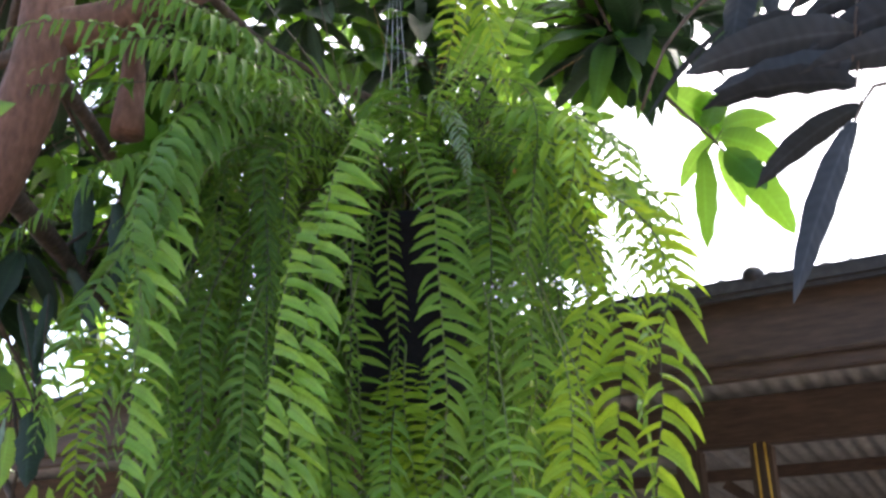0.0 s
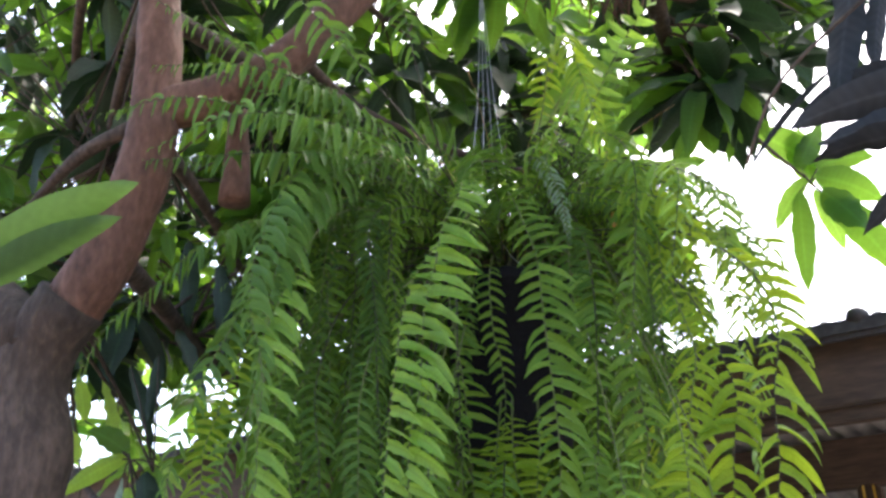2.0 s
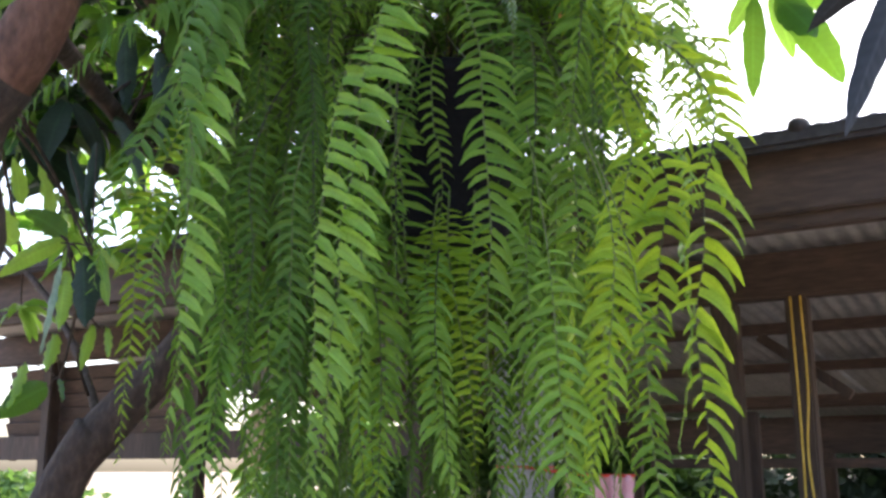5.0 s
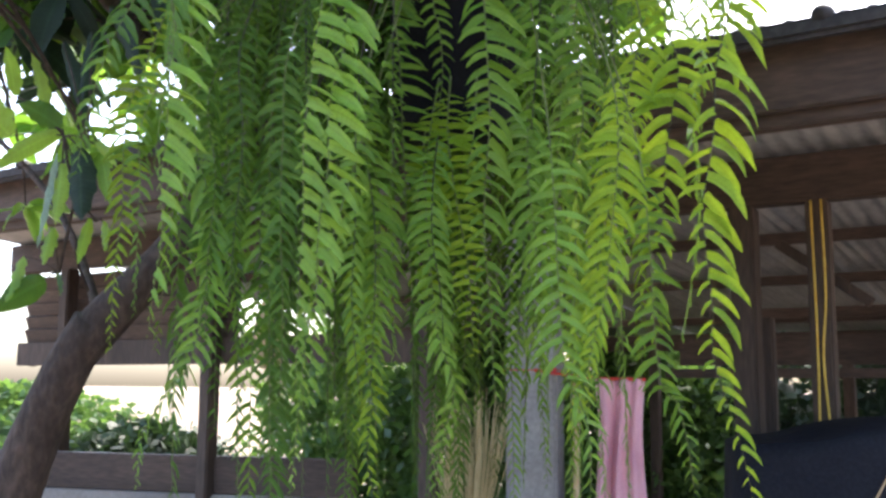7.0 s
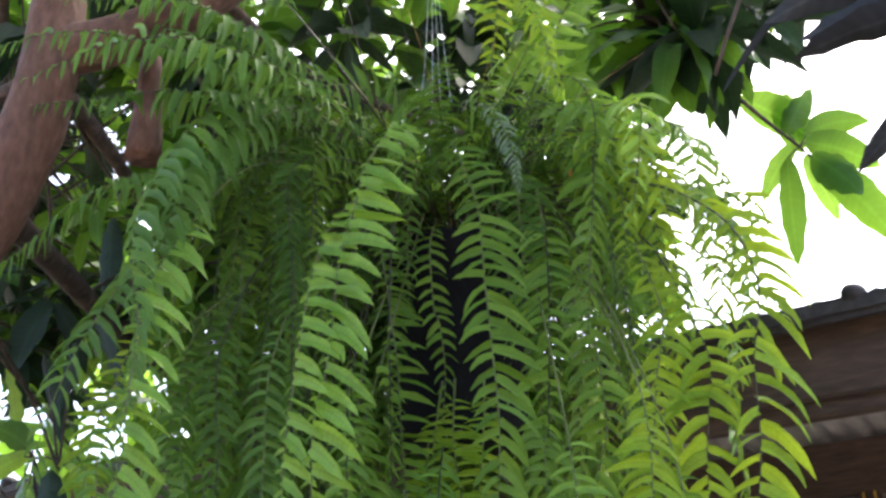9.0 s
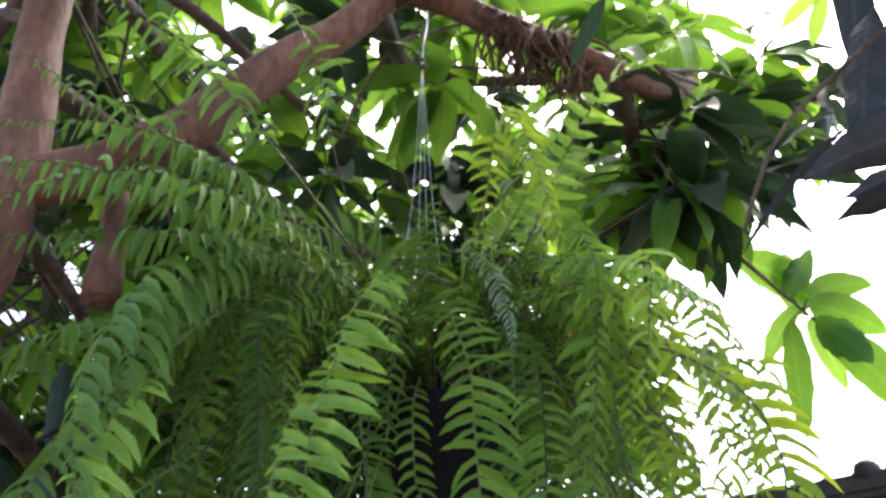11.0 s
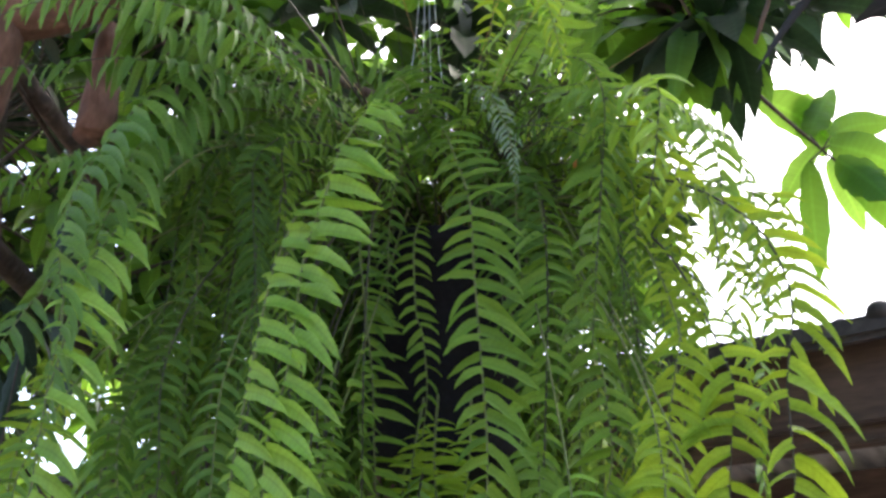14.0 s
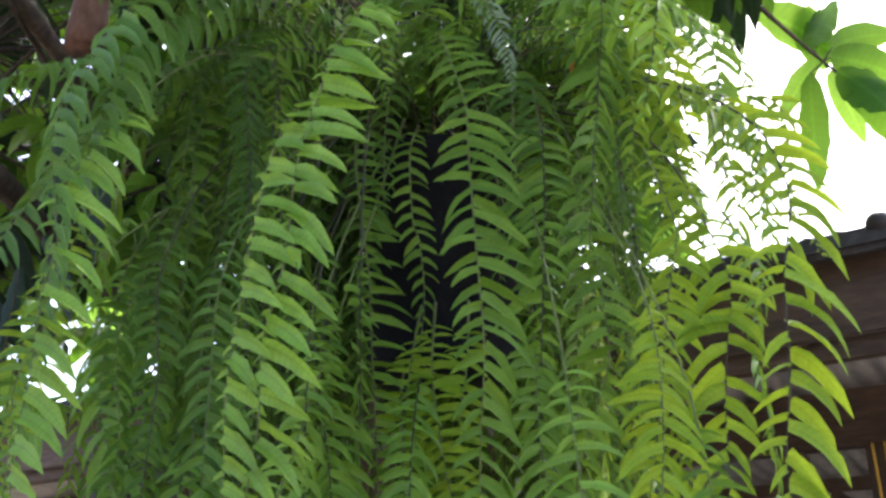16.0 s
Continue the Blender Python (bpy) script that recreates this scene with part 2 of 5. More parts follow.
def thing(name, place, label, category, group="", kind=""):
    ob = new(name)
    ob.location = place
    ob.empty_display_size = 0.1
    return tagged(ob, label, category, group, kind)


def spline(points, step):
    """A smooth line through the points, resampled at even steps."""
    p = np.array(points, float)
    ext = np.vstack([2 * p[0] - p[1], p, 2 * p[-1] - p[-2]])
    out = []
    for i in range(len(p) - 1):
        a, b, c, d = ext[i:i + 4]
        for u in np.linspace(0, 1, 14, endpoint=False):
            out.append(0.5 * (2 * b + (c - a) * u + (2 * a - 5 * b + 4 * c - d) * u * u + (3 * b - a - 3 * c + d) * u ** 3))
    out.append(p[-1])
    out = np.array(out)
    s = np.concatenate([[0], np.cumsum(np.linalg.norm(np.diff(out, axis=0), axis=1))])
    n = max(3, int(s[-1] / step))
    t = np.linspace(0, s[-1], n + 1)
    return np.stack([np.interp(t, s, out[:, k]) for k in range(3)], axis=1)


def unit(v):
    return v / max(1e-9, np.linalg.norm(v))


def tube(line, radii, sides=6, lumps=0.0, seed=0):
    """Verts and faces of a tapering tube along a line."""
    rng = random.Random(seed)
    n = len(line)
    verts, faces = [], []
    ref = np.array((0.31, 0.87, 0.38))
    for i in range(n):
        t = unit(line[min(i + 1, n - 1)] - line[max(i - 1, 0)])
        a = unit(np.cross(t, ref))
        b = np.cross(t, a)
        for k in range(sides):
            ang = 2 * math.pi * k / sides
            r = radii[i] * (1 + lumps * (noise.noise(Vector(line[i] * 4 + 3 * (math.cos(ang) * a + math.sin(ang) * b) * radii[i])) + 0.3 * rng.uniform(-1, 1)))
            verts.append(line[i] + r * (math.cos(ang) * a + math.sin(ang) * b))
    for i in range(n - 1):
        for k in range(sides):
            k2 = (k + 1) % sides
            faces.append((i * sides + k, i * sides + k2, (i + 1) * sides + k2, (i + 1) * sides + k))
    faces.append(tuple(range(sides - 1, -1, -1)))
    faces.append(tuple((n - 1) * sides + k for k in range(sides)))
    return verts, faces


def tube_part(name, points, r0, r1, material, parent, label="", step=0.05, sides=8, lumps=0.0, seed=0, local=False):
    line = spline(points, step)
    radii = np.linspace(r0, r1, len(line))
    v, f = tube(line, radii, sides, lumps, seed)
    return link_mesh(name, v, f, material, parent, label, True, local)


def box_bm(sx, sy, sz, at=(0, 0, 0), bevel=0.006, turn=None):
    bm = bmesh.new()
    bmesh.ops.create_cube(bm, size=1)
    bmesh.ops.scale(bm, vec=(sx, sy, sz), verts=bm.verts)
    if bevel:
        bmesh.ops.bevel(bm, geom=bm.edges, offset=bevel, segments=2, affect="EDGES")
    if turn is not None:
        bmesh.ops.transform(bm, matrix=turn, verts=bm.verts)
    bmesh.ops.translate(bm, vec=at, verts=bm.verts)
    return bm


# ---- fern ----
AXIS = np.array((-0.03, 1.60, 2.45))      # where the fronds spring from


def leaflet(base, along, normal, length, width, droop, curl, stations, rng, sweep):
    """One pinna: a narrow blade with a folded midrib, bending towards the ground."""
    down = np.array((0, 0, -1.0))
    pts, p, d = [], base.copy(), unit(along)
    seg = length / (stations - 1)
    verts, faces = [], []
    wave = rng.uniform(0, 6.28)
    for i in range(stations):
        u = i / (stations - 1)
        side = unit(np.cross(d, normal))
        up = np.cross(side, d)
        w = width * (0.86 + 0.25 * u) * (1 - u ** 2.4)
        w *= 1 + 0.13 * math.sin(wave + i * 2.4)
        if i == stations - 1:
            verts.append(p.copy())
        else:
            lift = 0.28 * w
            verts += [p - side * w * 0.5 + up * lift, p.copy(), p + side * w * 0.5 + up * lift]
        d = unit(d + down * droop / stations + up * curl / stations + sweep / stations)
        p = p + d * seg
    for i in range(stations - 2):
        a, b = 3 * i, 3 * i + 3
        faces += [(a, a + 1, b + 1, b), (a + 1, a + 2, b + 2, b + 1)]
    a, t = 3 * (stations - 2), 3 * (stations - 1)
    faces += [(a, a + 1, t), (a + 1, a + 2, t)]
    return verts, faces


def frond(points, parent, material, size=0.075, gap=0.024, droop=1.1, twist=0.0, bare=0.08, stations=6, seed=1, stalk=None, separate=False, slim=0.21, lean=None, toward=None, bias=0.0, label=""):
    """A fern frond: a thin stalk with a row of leaflets on both sides, shorter towards the tip."""
    rng = random.Random(seed)
    line = spline(points, gap)
    n = len(line)
    verts, faces = tube(line, np.linspace(0.0028, 0.0007, n), 5)
    ob = None
    if separate:
        ob = link_mesh("frond", verts, faces, stalk or STALK, parent, label)
        verts, faces = [], []
    stalk_faces = len(faces)
    rib, one = [(0.5, 0, 0)] * len(verts), blade_rib(stations)
    wob = rng.uniform(0, 6.28)
    lean = rng.uniform(0.35, 0.70) if lean is None else lean
    toward = rng.uniform(0.15, 0.8) if toward is None else toward
    bend = rng.uniform(0.6, 1.3)
    rough_patch = rng.uniform(0.2, 1.2)
    first = int(bare * n)
    for i in range(first, n):
        s = (i - first) / max(1, n - 1 - first)
        t = unit(line[min(i + 1, n - 1)] - line[max(i - 1, 0)])
        out = line[i] - AXIS
        out[2] = 0
        face = unit(unit(out) * (1 - toward) + np.array((0.15, -0.9, 0.0)) * toward + np.array((0, 0, 0.45)))
        side = unit(np.cross(t, face))
        nrm = np.cross(side, t)
        tw = twist + 0.32 * math.sin(wob + 5 * s) + rng.gauss(0, 0.08)
        side, nrm = side * math.cos(tw) + nrm * math.sin(tw), nrm * math.cos(tw) - side * math.sin(tw)
        prof = min(1.0, 0.55 + 2.2 * s) * (1 - (max(0.0, s - 0.45) / 0.55) ** 1.4 * 0.72)
        for sg in (-1, 1):
            if rng.random() < (0.18 if abs(s - rough_patch) < 0.06 else 0.03):
                continue
            length = size * prof * rng.uniform(0.80, 1.12) * (1 - bias * sg)
            tilt = lean * (-0.25 + 1.05 * s) + rng.gauss(0, 0.11)
            d = sg * side * math.cos(tilt) + t * math.sin(tilt) + nrm * rng.gauss(0.0, 0.2)
            base = line[i] + t * (gap * 0.25 * sg)
            nn = unit(nrm + 0.42 * np.array((rng.gauss(0, 1), rng.gauss(0, 1), rng.gauss(0, 1))))
            v, f = leaflet(base, d, nn, length, min(length * slim, gap * 0.80) * rng.uniform(0.85, 1.12), droop * rng.uniform(0.6, 1.3), rng.uniform(-0.5, 0.1), stations, rng, t * (0.3 + 0.35 * s) * bend)
            if separate:
                link_mesh("leaflet", v, f, material, ob, rib=one)
            else:
                o = len(verts)
                verts += v
                rib += one
                faces += [tuple(k + o for k in q) for q in f]
    if not separate:
        ob = link_mesh("frond", verts, faces, material, parent, label, rib=rib)
        ob.data.materials.append(stalk or STALK)
        for k in range(stalk_faces):
            ob.data.polygons[k].material_index = 1
    return ob


def curtain(azimuth, reach, top, bottom, sway=0.0):
    """The line of a long frond that leaves the crown, crosses the rim and hangs far down."""
    a = radians(azimuth)
    r = np.array((math.cos(a), math.sin(a), 0))
    s = np.array((-math.sin(a), math.cos(a), 0))
    z = np.array((0, 0, 1.0))
    c = AXIS * np.array((1, 1, 0))
    drop = top - bottom
    return [c + r * 0.05 + z * 2.44, c + r * reach * 0.5 + z * (top + 0.04), c + r * reach * 0.85 + s * sway * 0.2 + z * (top - 0.06 * drop - 0.03),
            c + r * reach + s * sway * 0.5 + z * (top - 0.3 * drop), c + r * (reach * 1.02) + s * sway * 0.8 + z * (top - 0.65 * drop), c + r * (reach * 1.0) + s * sway * 1.0 + z * bottom]


def arch(azimuth, rise, length, stiff, sway=0.0, start=0.06):
    """The line of a frond that leaves the crown at an angle, bows over and hangs."""
    a = radians(azimuth)
    r = np.array((math.cos(a), math.sin(a), 0))
    s = np.array((-math.sin(a), math.cos(a), 0))
    p = AXIS + r * start
    ang, pts, n = radians(rise), [], 12
    pts.append(p.copy())
    for i in range(n):
        u = i / n
        ang = max(radians(-88), ang - (1.0 - stiff) * (0.16 + 0.62 * math.sin(math.pi * min(1, u * 1.25))) * (length / 1.0))
        p = p + (r * math.cos(ang) + np.array((0, 0, 1.0)) * math.sin(ang) + s * sway * u) * (length / n)
        pts.append(p.copy())
    return pts

# ---- ground ----
def ground_sheet():
    verts, faces = [(0, 1.5, 0)], []
    rings = [1.5, 3, 5, 8, 13, 22, 40, 90, 220, 600]
    seg = 48
    for r in rings:
        for k in range(seg):
            a = 2 * math.pi * k / seg
            x, y = r * math.cos(a), 1.5 + r * math.sin(a)
            verts.append((x, y, 0.03 * noise.noise(Vector((x * 0.4, y * 0.4, 0))) if 2 < r < 60 else 0))
    for k in range(seg):
        faces.append((0, 1 + k, 1 + (k + 1) % seg))
    for i in range(len(rings) - 1):
        for k in range(seg):
            a, b = 1 + i * seg + k, 1 + i * seg + (k + 1) % seg
            faces.append((a, a + seg, b + seg, b))
    return tagged(link_mesh("ground", verts, faces, EARTH), "bare brown earth yard under the trees", "ground", kind="structure")


ground_sheet()

# ---- open shelter behind the fern ----
shelter = thing("open_shelter", (0.68, 2.33, 0), "open timber shelter with a corrugated zinc roof and dark posts", "shelter")
shelter.rotation_euler = (0, 0, radians(-18))
X0, X1 = -5.2, 3.4


def roof_z(y):
    return 2.365 - 0.085 * y


def corrugated(name, x0, x1, y0, y1, drop=0.0):
    verts, faces = [], []
    pitch, amp = 0.076, 0.009
    n = int((x1 - x0) / (pitch / 6))
    ys = [y0, (y0 + y1) / 2, y1]
    for y in ys:
        for i in range(n + 1):
            x = x0 + (x1 - x0) * i / n
            verts.append((x, y, roof_z(y) + drop + amp * math.sin(2 * math.pi * x / pitch)))
    for j in range(2):
        for i in range(n):
            a = j * (n + 1) + i
            faces.append((a, a + 1, a + n + 2, a + n + 1))
    ob = link_mesh(name, verts, faces, ZINC, shelter, "grey corrugated zinc roof sheet", True, True)
    mod = ob.modifiers.new("thickness", "SOLIDIFY")
    mod.thickness = 0.0015
    return ob


for k in range(9):
    bm = bmesh.new()
    bmesh.ops.create_uvsphere(bm, u_segments=12, v_segments=8, radius=0.034)
    bmesh.ops.scale(bm, vec=(1.0, 1.3, 0.85), verts=bm.verts)
    bmesh.ops.translate(bm, vec=(0.27 + 0.93 * (k - 5), -0.105, 2.385), verts=bm.verts)
    part("roof_lump", bm, RUST, shelter, "rounded end of a roof ridge", True)
w = (X1 - X0) / 9
for i in range(9):
    corrugated("roof_sheet", X0 + i * w - 0.02, X0 + (i + 1) * w + 0.02, -0.10, 6.2, 0.012 * (i % 2))
L = X1 - X0
XC = (X0 + X1) / 2
part("fascia_board", box_bm(L, 0.035, 0.225, (XC, 0, 2.2625), 0.006), WOOD, shelter, "wide weathered reddish-brown fascia board")
part("roof_edge", box_bm(L, 0.05, 0.06, (XC, -0.105, 2.352), 0.015), RUST, shelter, "grey worn roof edge strip")
part("ledger", box_bm(L, 0.06, 0.05, (XC, 0.05, 2.135), 0.006), WOOD, shelter)
part("front_beam", box_bm(L, 0.09, 0.19, (XC, 1.04, 2.155), 0.008), WOOD, shelter, "dark square timber beam")
part("rear_beam", box_bm(L, 0.09, 0.15, (XC, 5.9, 1.75), 0.008), WOOD, shelter)
for y in (0.55, 2.35, 3.5, 5.1):
    part("purlin", box_bm(L, 0.045, 0.06, (XC, y, roof_z(y) - 0.048), 0.004), WOOD, shelter)
for x in (-4.6, -3.30, -1.81, -0.29, 0.0, 1.3, 2.6):
    wide = 0.10 if x == -0.29 else 0.085
    part("post", box_bm(wide, wide, 2.06, (x - 0.02, 1.04, 1.03), 0.008), WOOD_POST, shelter, "dark brown timber post")
for x in (-4.4, -2.6, -0.9, 0.5, 1.6, 2.9):
    part("rear_post", box_bm(0.09, 0.09, 1.68, (x, 5.9, 0.84), 0.008), WOOD_POST, shelter)


def strut(a, b, thick):
    a, b = Vector(a), Vector(b)
    bm = box_bm(thick, thick, (b - a).length, (0, 0, 0), 0.004)
    m = Matrix.Translation((a + b) / 2) @ (b - a).to_track_quat("Z", "Y").to_matrix().to_4x4()
    bmesh.ops.transform(bm, matrix=m, verts=bm.verts)
    return bm


part("post_sleeve", box_bm(0.15, 0.05, 1.62, (-0.30, 1.12, 0.81), 0.006), WOOD_POST, shelter, "dark board nailed behind the post")
for x in (-3.17, -0.31, 1.35):
    part("brace", strut((x, 1.55, 1.98), (x + 0.38, 1.55, 1.70), 0.045), WOOD_POST, shelter)
part("hanging_strut", strut((0.30, 2.5, 2.12), (0.29, 2.5, 1.45), 0.05), WOOD_POST, shelter)
part("cross_rail", strut((-1.2, 3.3, 1.80), (2.8, 3.3, 1.79), 0.06), WOOD, shelter)
part("cross_board", box_bm(4.2, 0.03, 0.17, (0.8, 3.0, 1.56), 0.005), WOOD, shelter, "dark board across the shelter")
part("cross_rail", strut((-1.2, 2.5, 1.42), (2.8, 2.5, 1.42), 0.05), WOOD, shelter)


def cord(x):
    x -= 0.02
    pts = [(x, 0.992, 2.06), (x + 0.004, 0.990, 1.7), (-0.023 + 0.5 * (x + 0.02), 0.988, 1.45), (x, 0.990, 1.15), (x, 0.990, 0.6)]
    return tube_part("yellow_cord", pts, 0.005, 0.005, YELLOW, shelter, "yellow plastic cord", 0.06, 6, 0, 0, True)


cord(-0.016)
cord(0.022)

# low board and louvre at the far end of the shelter
part("hanging_board", box_bm(3.4, 0.03, 0.15, (-3.5, 1.10, 1.53), 0.005), WOOD_POST, shelter, "dark red-brown board hung below the beam")
for k in range(5):
    part("louvre_slat", box_bm(1.9, 0.035, 0.11, (-4.2, 1.13, 1.645 + 0.085 * k), 0.004, Matrix.Rotation(0.35, 4, "X")), WOOD, shelter, "weathered brown louvre slat")
for x in (-5.1, -3.24, -1.82):
    part("board_hanger", box_bm(0.04, 0.04, 0.62, (x, 1.14, 1.76), 0.004), WOOD_POST, shelter)

# back of the shelter: boarded up behind the tarpaulin, open further along
for k in range(13):
    part("wall_board", box_bm(0.19, 0.02, 1.30, (0.45 + 0.195 * k, 5.8, 0.65), 0.004), WOOD_POST, shelter, "dark upright board")

# ---- concrete column, rope and the things near it ----
column = thing("concrete_column", (-0.075, 3.0, 0), "square grey concrete column with worn edges", "column")
part("shaft", box_bm(0.19, 0.19, 2.05, (0, 0, 1.025), 0.012), CONCRETE, column)
part("red_band", box_bm(0.196, 0.196, 0.016, (0, 0, 1.40), 0.006), RED, column, "red rope tied round the column")

rope = thing("red_rope", (0.1, 2.9, 1.33), "red rope stretched from the column past a pole", "rope")
tube_part("strand", [(-0.06, 2.895, 1.40), (0.04, 2.89, 1.385), (0.15, 2.90, 1.372), (0.34, 2.90, 1.368)], 0.006, 0.006, RED, rope, "", 0.05, 6)


def hanging_cloth(name, x0, x1, y, ztop, zbot, material, label, category, folds, seed):
    rng = random.Random(seed)
    nu, nv = 40, 22
    verts, faces = [], []
    ph = rng.uniform(0, 6)
    for j in range(nv + 1):
        v = j / nv
        for i in range(nu + 1):
            u = i / nu
            amp = 0.010 + 0.022 * v
            yy = y + amp * math.sin(folds * 2 * math.pi * u + ph + 0.8 * v) + 0.4 * amp * math.sin(folds * 4.7 * u + ph * 2)
            verts.append((x0 + (x1 - x0) * u + 0.01 * math.sin(5 * v + u * 3), yy, ztop + (zbot - ztop) * v + 0.008 * math.sin(9 * u + ph) * v))
    for j in range(nv):
        for i in range(nu):
            a = j * (nu + 1) + i
            faces.append((a, a + 1, a + nu + 2, a + nu + 1))
    ob = tagged(link_mesh(name, verts, faces, material), label, category)
    ob.modifiers.new("thickness", "SOLIDIFY").thickness = 0.003
    return ob


hanging_cloth("towel", 0.16, 0.335, 2.90, 1.37, 0.76, PINK, "pale pink towel hanging in folds on a red rope", "towel", 3, 4)
pole = thing("bamboo_pole", (0.10, 2.8, 0), "brown bamboo pole standing by the column", "pole")
tube_part("stem", [(0.09, 2.78, 0.0), (0.10, 2.80, 0.7), (0.105, 2.82, 1.38)], 0.015, 0.013, TAN, pole, "", 0.1, 8, 0.05)

broom = thing("straw_broom", (-0.24, 2.62, 0), "pale straw broom standing bristles up", "broom")
bv, bf = [], []
rb = random.Random(8)
for k in range(140):
    a, sp = rb.uniform(0, 6.28), rb.random() ** 0.7
    p0 = np.array((-0.24 + 0.02 * math.cos(a), 2.62 + 0.02 * math.sin(a), 0.72))
    p1 = p0 + np.array((0.14 * sp * math.cos(a), 0.10 * sp * math.sin(a), rb.uniform(0.42, 0.62)))
    mid = (p0 + p1) / 2 + np.array((0.01 * math.cos(a), 0.01 * math.sin(a), 0.03))
    v, f = tube(spline([p0, mid, p1], 0.12), np.linspace(0.002, 0.001, max(3, int(0.0) + len(spline([p0, mid, p1], 0.12)))), 3)
    o = len(bv)
    bv += v
    bf += [tuple(i + o for i in q) for q in f]
tagged(link_mesh("bristles", bv, bf, STRAW, broom, "pale yellow straw bristles"), kind="stuff")
tube_part("handle", [(-0.24, 2.62, 0.0), (-0.24, 2.62, 0.4), (-0.24, 2.62, 0.80)], 0.013, 0.016, TAN, broom, "", 0.1, 8)


def draped_cover(name, cx, cy, sx, sy, top, material, label, category, seed):
    """A heavy cloth thrown over something boxy, with folds that reach the ground."""
    verts, faces = [], []
    n, m = 90, 26
    for j in range(m + 1):
        v = j / m
        for i in range(n):
            a = 2 * math.pi * i / n
            ca, sa = math.cos(a), math.sin(a)
            k = (abs(ca) ** 5 + abs(sa) ** 5) ** (-0.2)
            if v < 0.3:
                q = v / 0.3
                r, z = q, top + 0.02 * math.sin(7 * q * ca + seed) * q - 0.05 * q * q + 0.05 * q * ca
            else:
                q = (v - 0.3) / 0.7
                r = 1 + 0.05 * q + 0.05 * q * math.sin(11 * a + seed) + 0.025 * q * math.sin(23 * a + 2)
                z = (top - 0.05 + 0.05 * ca) * (1 - q) + 0.015
            verts.append((cx + sx * 0.5 * k * ca * r, cy + sy * 0.5 * k * sa * r, z))
    for j in range(m):
        for i in range(n):
            faces.append((j * n + i, j * n + (i + 1) % n, (j + 1) * n + (i + 1) % n, (j + 1) * n + i))
    ob = thing(name, (cx, cy, 0), label, category)
    link_mesh("cover", verts, faces, material, ob)
    tube_part("cord", [(cx - 0.30 * sx, cy - 0.54 * sy, 0.55), (cx - 0.12 * sx, cy - 0.545 * sy, 0.85), (cx + 0.05 * sx, cy - 0.53 * sy, top - 0.10)], 0.004, 0.004, TAN, ob, "thin tan tie cord", 0.06, 5)
    return ob


draped_cover("dark_tarpaulin", 1.08, 3.05, 0.95, 0.7, 1.24, NAVY, "black tarpaulin draped in folds over a stack", "tarpaulin", 2.0)

bag = thing("woven_bag", (-0.99, 2.62, 1.40), "tan woven bag hanging on a cord under the shelter", "bag")
hv, hf = [], []
prof = [(0.0, 1.395), (0.035, 1.40), (0.06, 1.43), (0.066, 1.50), (0.058, 1.58), (0.03, 1.64), (0.008, 1.66)]
for r, z in prof:
    for k in range(20):
        a = 2 * math.pi * k / 20
        hv.append((-0.99 + r * math.cos(a) * (1 + 0.06 * math.sin(3 * a)), 2.62 + 0.8 * r * math.sin(a), z))
for j in range(len(prof) - 1):
    for k in range(20):
        hf.append((j * 20 + k, j * 20 + (k + 1) % 20, (j + 1) * 20 + (k + 1) % 20, (j + 1) * 20 + k))
link_mesh("body", hv, hf, TAN, bag)
tube_part("cord", [(-0.99, 2.62, 1.65), (-0.985, 2.63, 1.9), (-0.98, 2.75, 2.30)], 0.003, 0.003, TAN, bag, "", 0.08, 5)

wall = tagged(new("low_wall"), "low pale plastered yard wall with a dark wooden rail", "wall", kind="structure")
wall.location = (0, 0, 0)
part("wall_body", box_bm(4.2, 0.14, 0.74, (-3.4, 4.4, 0.37), 0.01), PLASTER, wall)
part("rail", box_bm(4.2, 0.10, 0.20, (-3.4, 4.4, 0.845), 0.008), WOOD, wall, "dark wooden rail")

# ---- mango tree ----
tree = thing("mango_tree", (-1.28, 1.2, 0), "mango tree with a forked reddish-brown trunk and long leaves", "tree")


def limb(name, points, r0, r1, material=BARK, label="", seed=0, sides=14):
    return tube_part(name, points, r0, r1, material, tree, label, 0.05, sides, 0.10, seed)


limb("trunk", [(-1.20, 1.07, -0.05), (-1.17, 1.05, 0.60), (-1.15, 1.04, 1.20), (-1.13, 1.03, 1.60), (-1.05, 1.03, 1.90), (-1.07, 1.03, 2.06), (-1.05, 1.03, 2.18), (-0.97, 1.03, 2.29)], 0.19, 0.085, BARK_DARK, "dark rough main trunk that forks", 1, 20)
limb("leaning_stem", [(-1.03, 1.03, 2.20), (-0.96, 1.03, 2.29), (-0.89, 1.03, 2.40), (-0.85, 1.03, 2.51), (-0.82, 1.03, 2.59), (-0.80, 1.03, 2.73), (-0.80, 1.03, 2.88), (-0.81, 1.03, 3.05), (-0.83, 1.03, 3.25), (-0.84, 1.05, 3.75), (-0.80, 1.12, 4.31)], 0.074, 0.036, BARK, "leaning reddish-brown stem", 2, 18)
limb("side_stem", [(-1.05, 1.03, 2.18), (-1.17, 1.03, 2.27), (-1.38, 1.07, 2.44), (-1.71, 1.16, 2.72), (-2.08, 1.25, 3.18)], 0.09, 0.05, BARK_DARK, "dark side stem of the fork", 16, 16)
limb("second_trunk", [(-1.30, 1.35, 0.20), (-1.36, 1.57, 0.65), (-1.24, 1.60, 1.05), (-1.17, 1.60, 1.24), (-1.09, 1.60, 1.40), (-1.03, 1.61, 1.50)], 0.085, 0.062, BARK_DARK, "dark leaning second trunk", 3, 16)
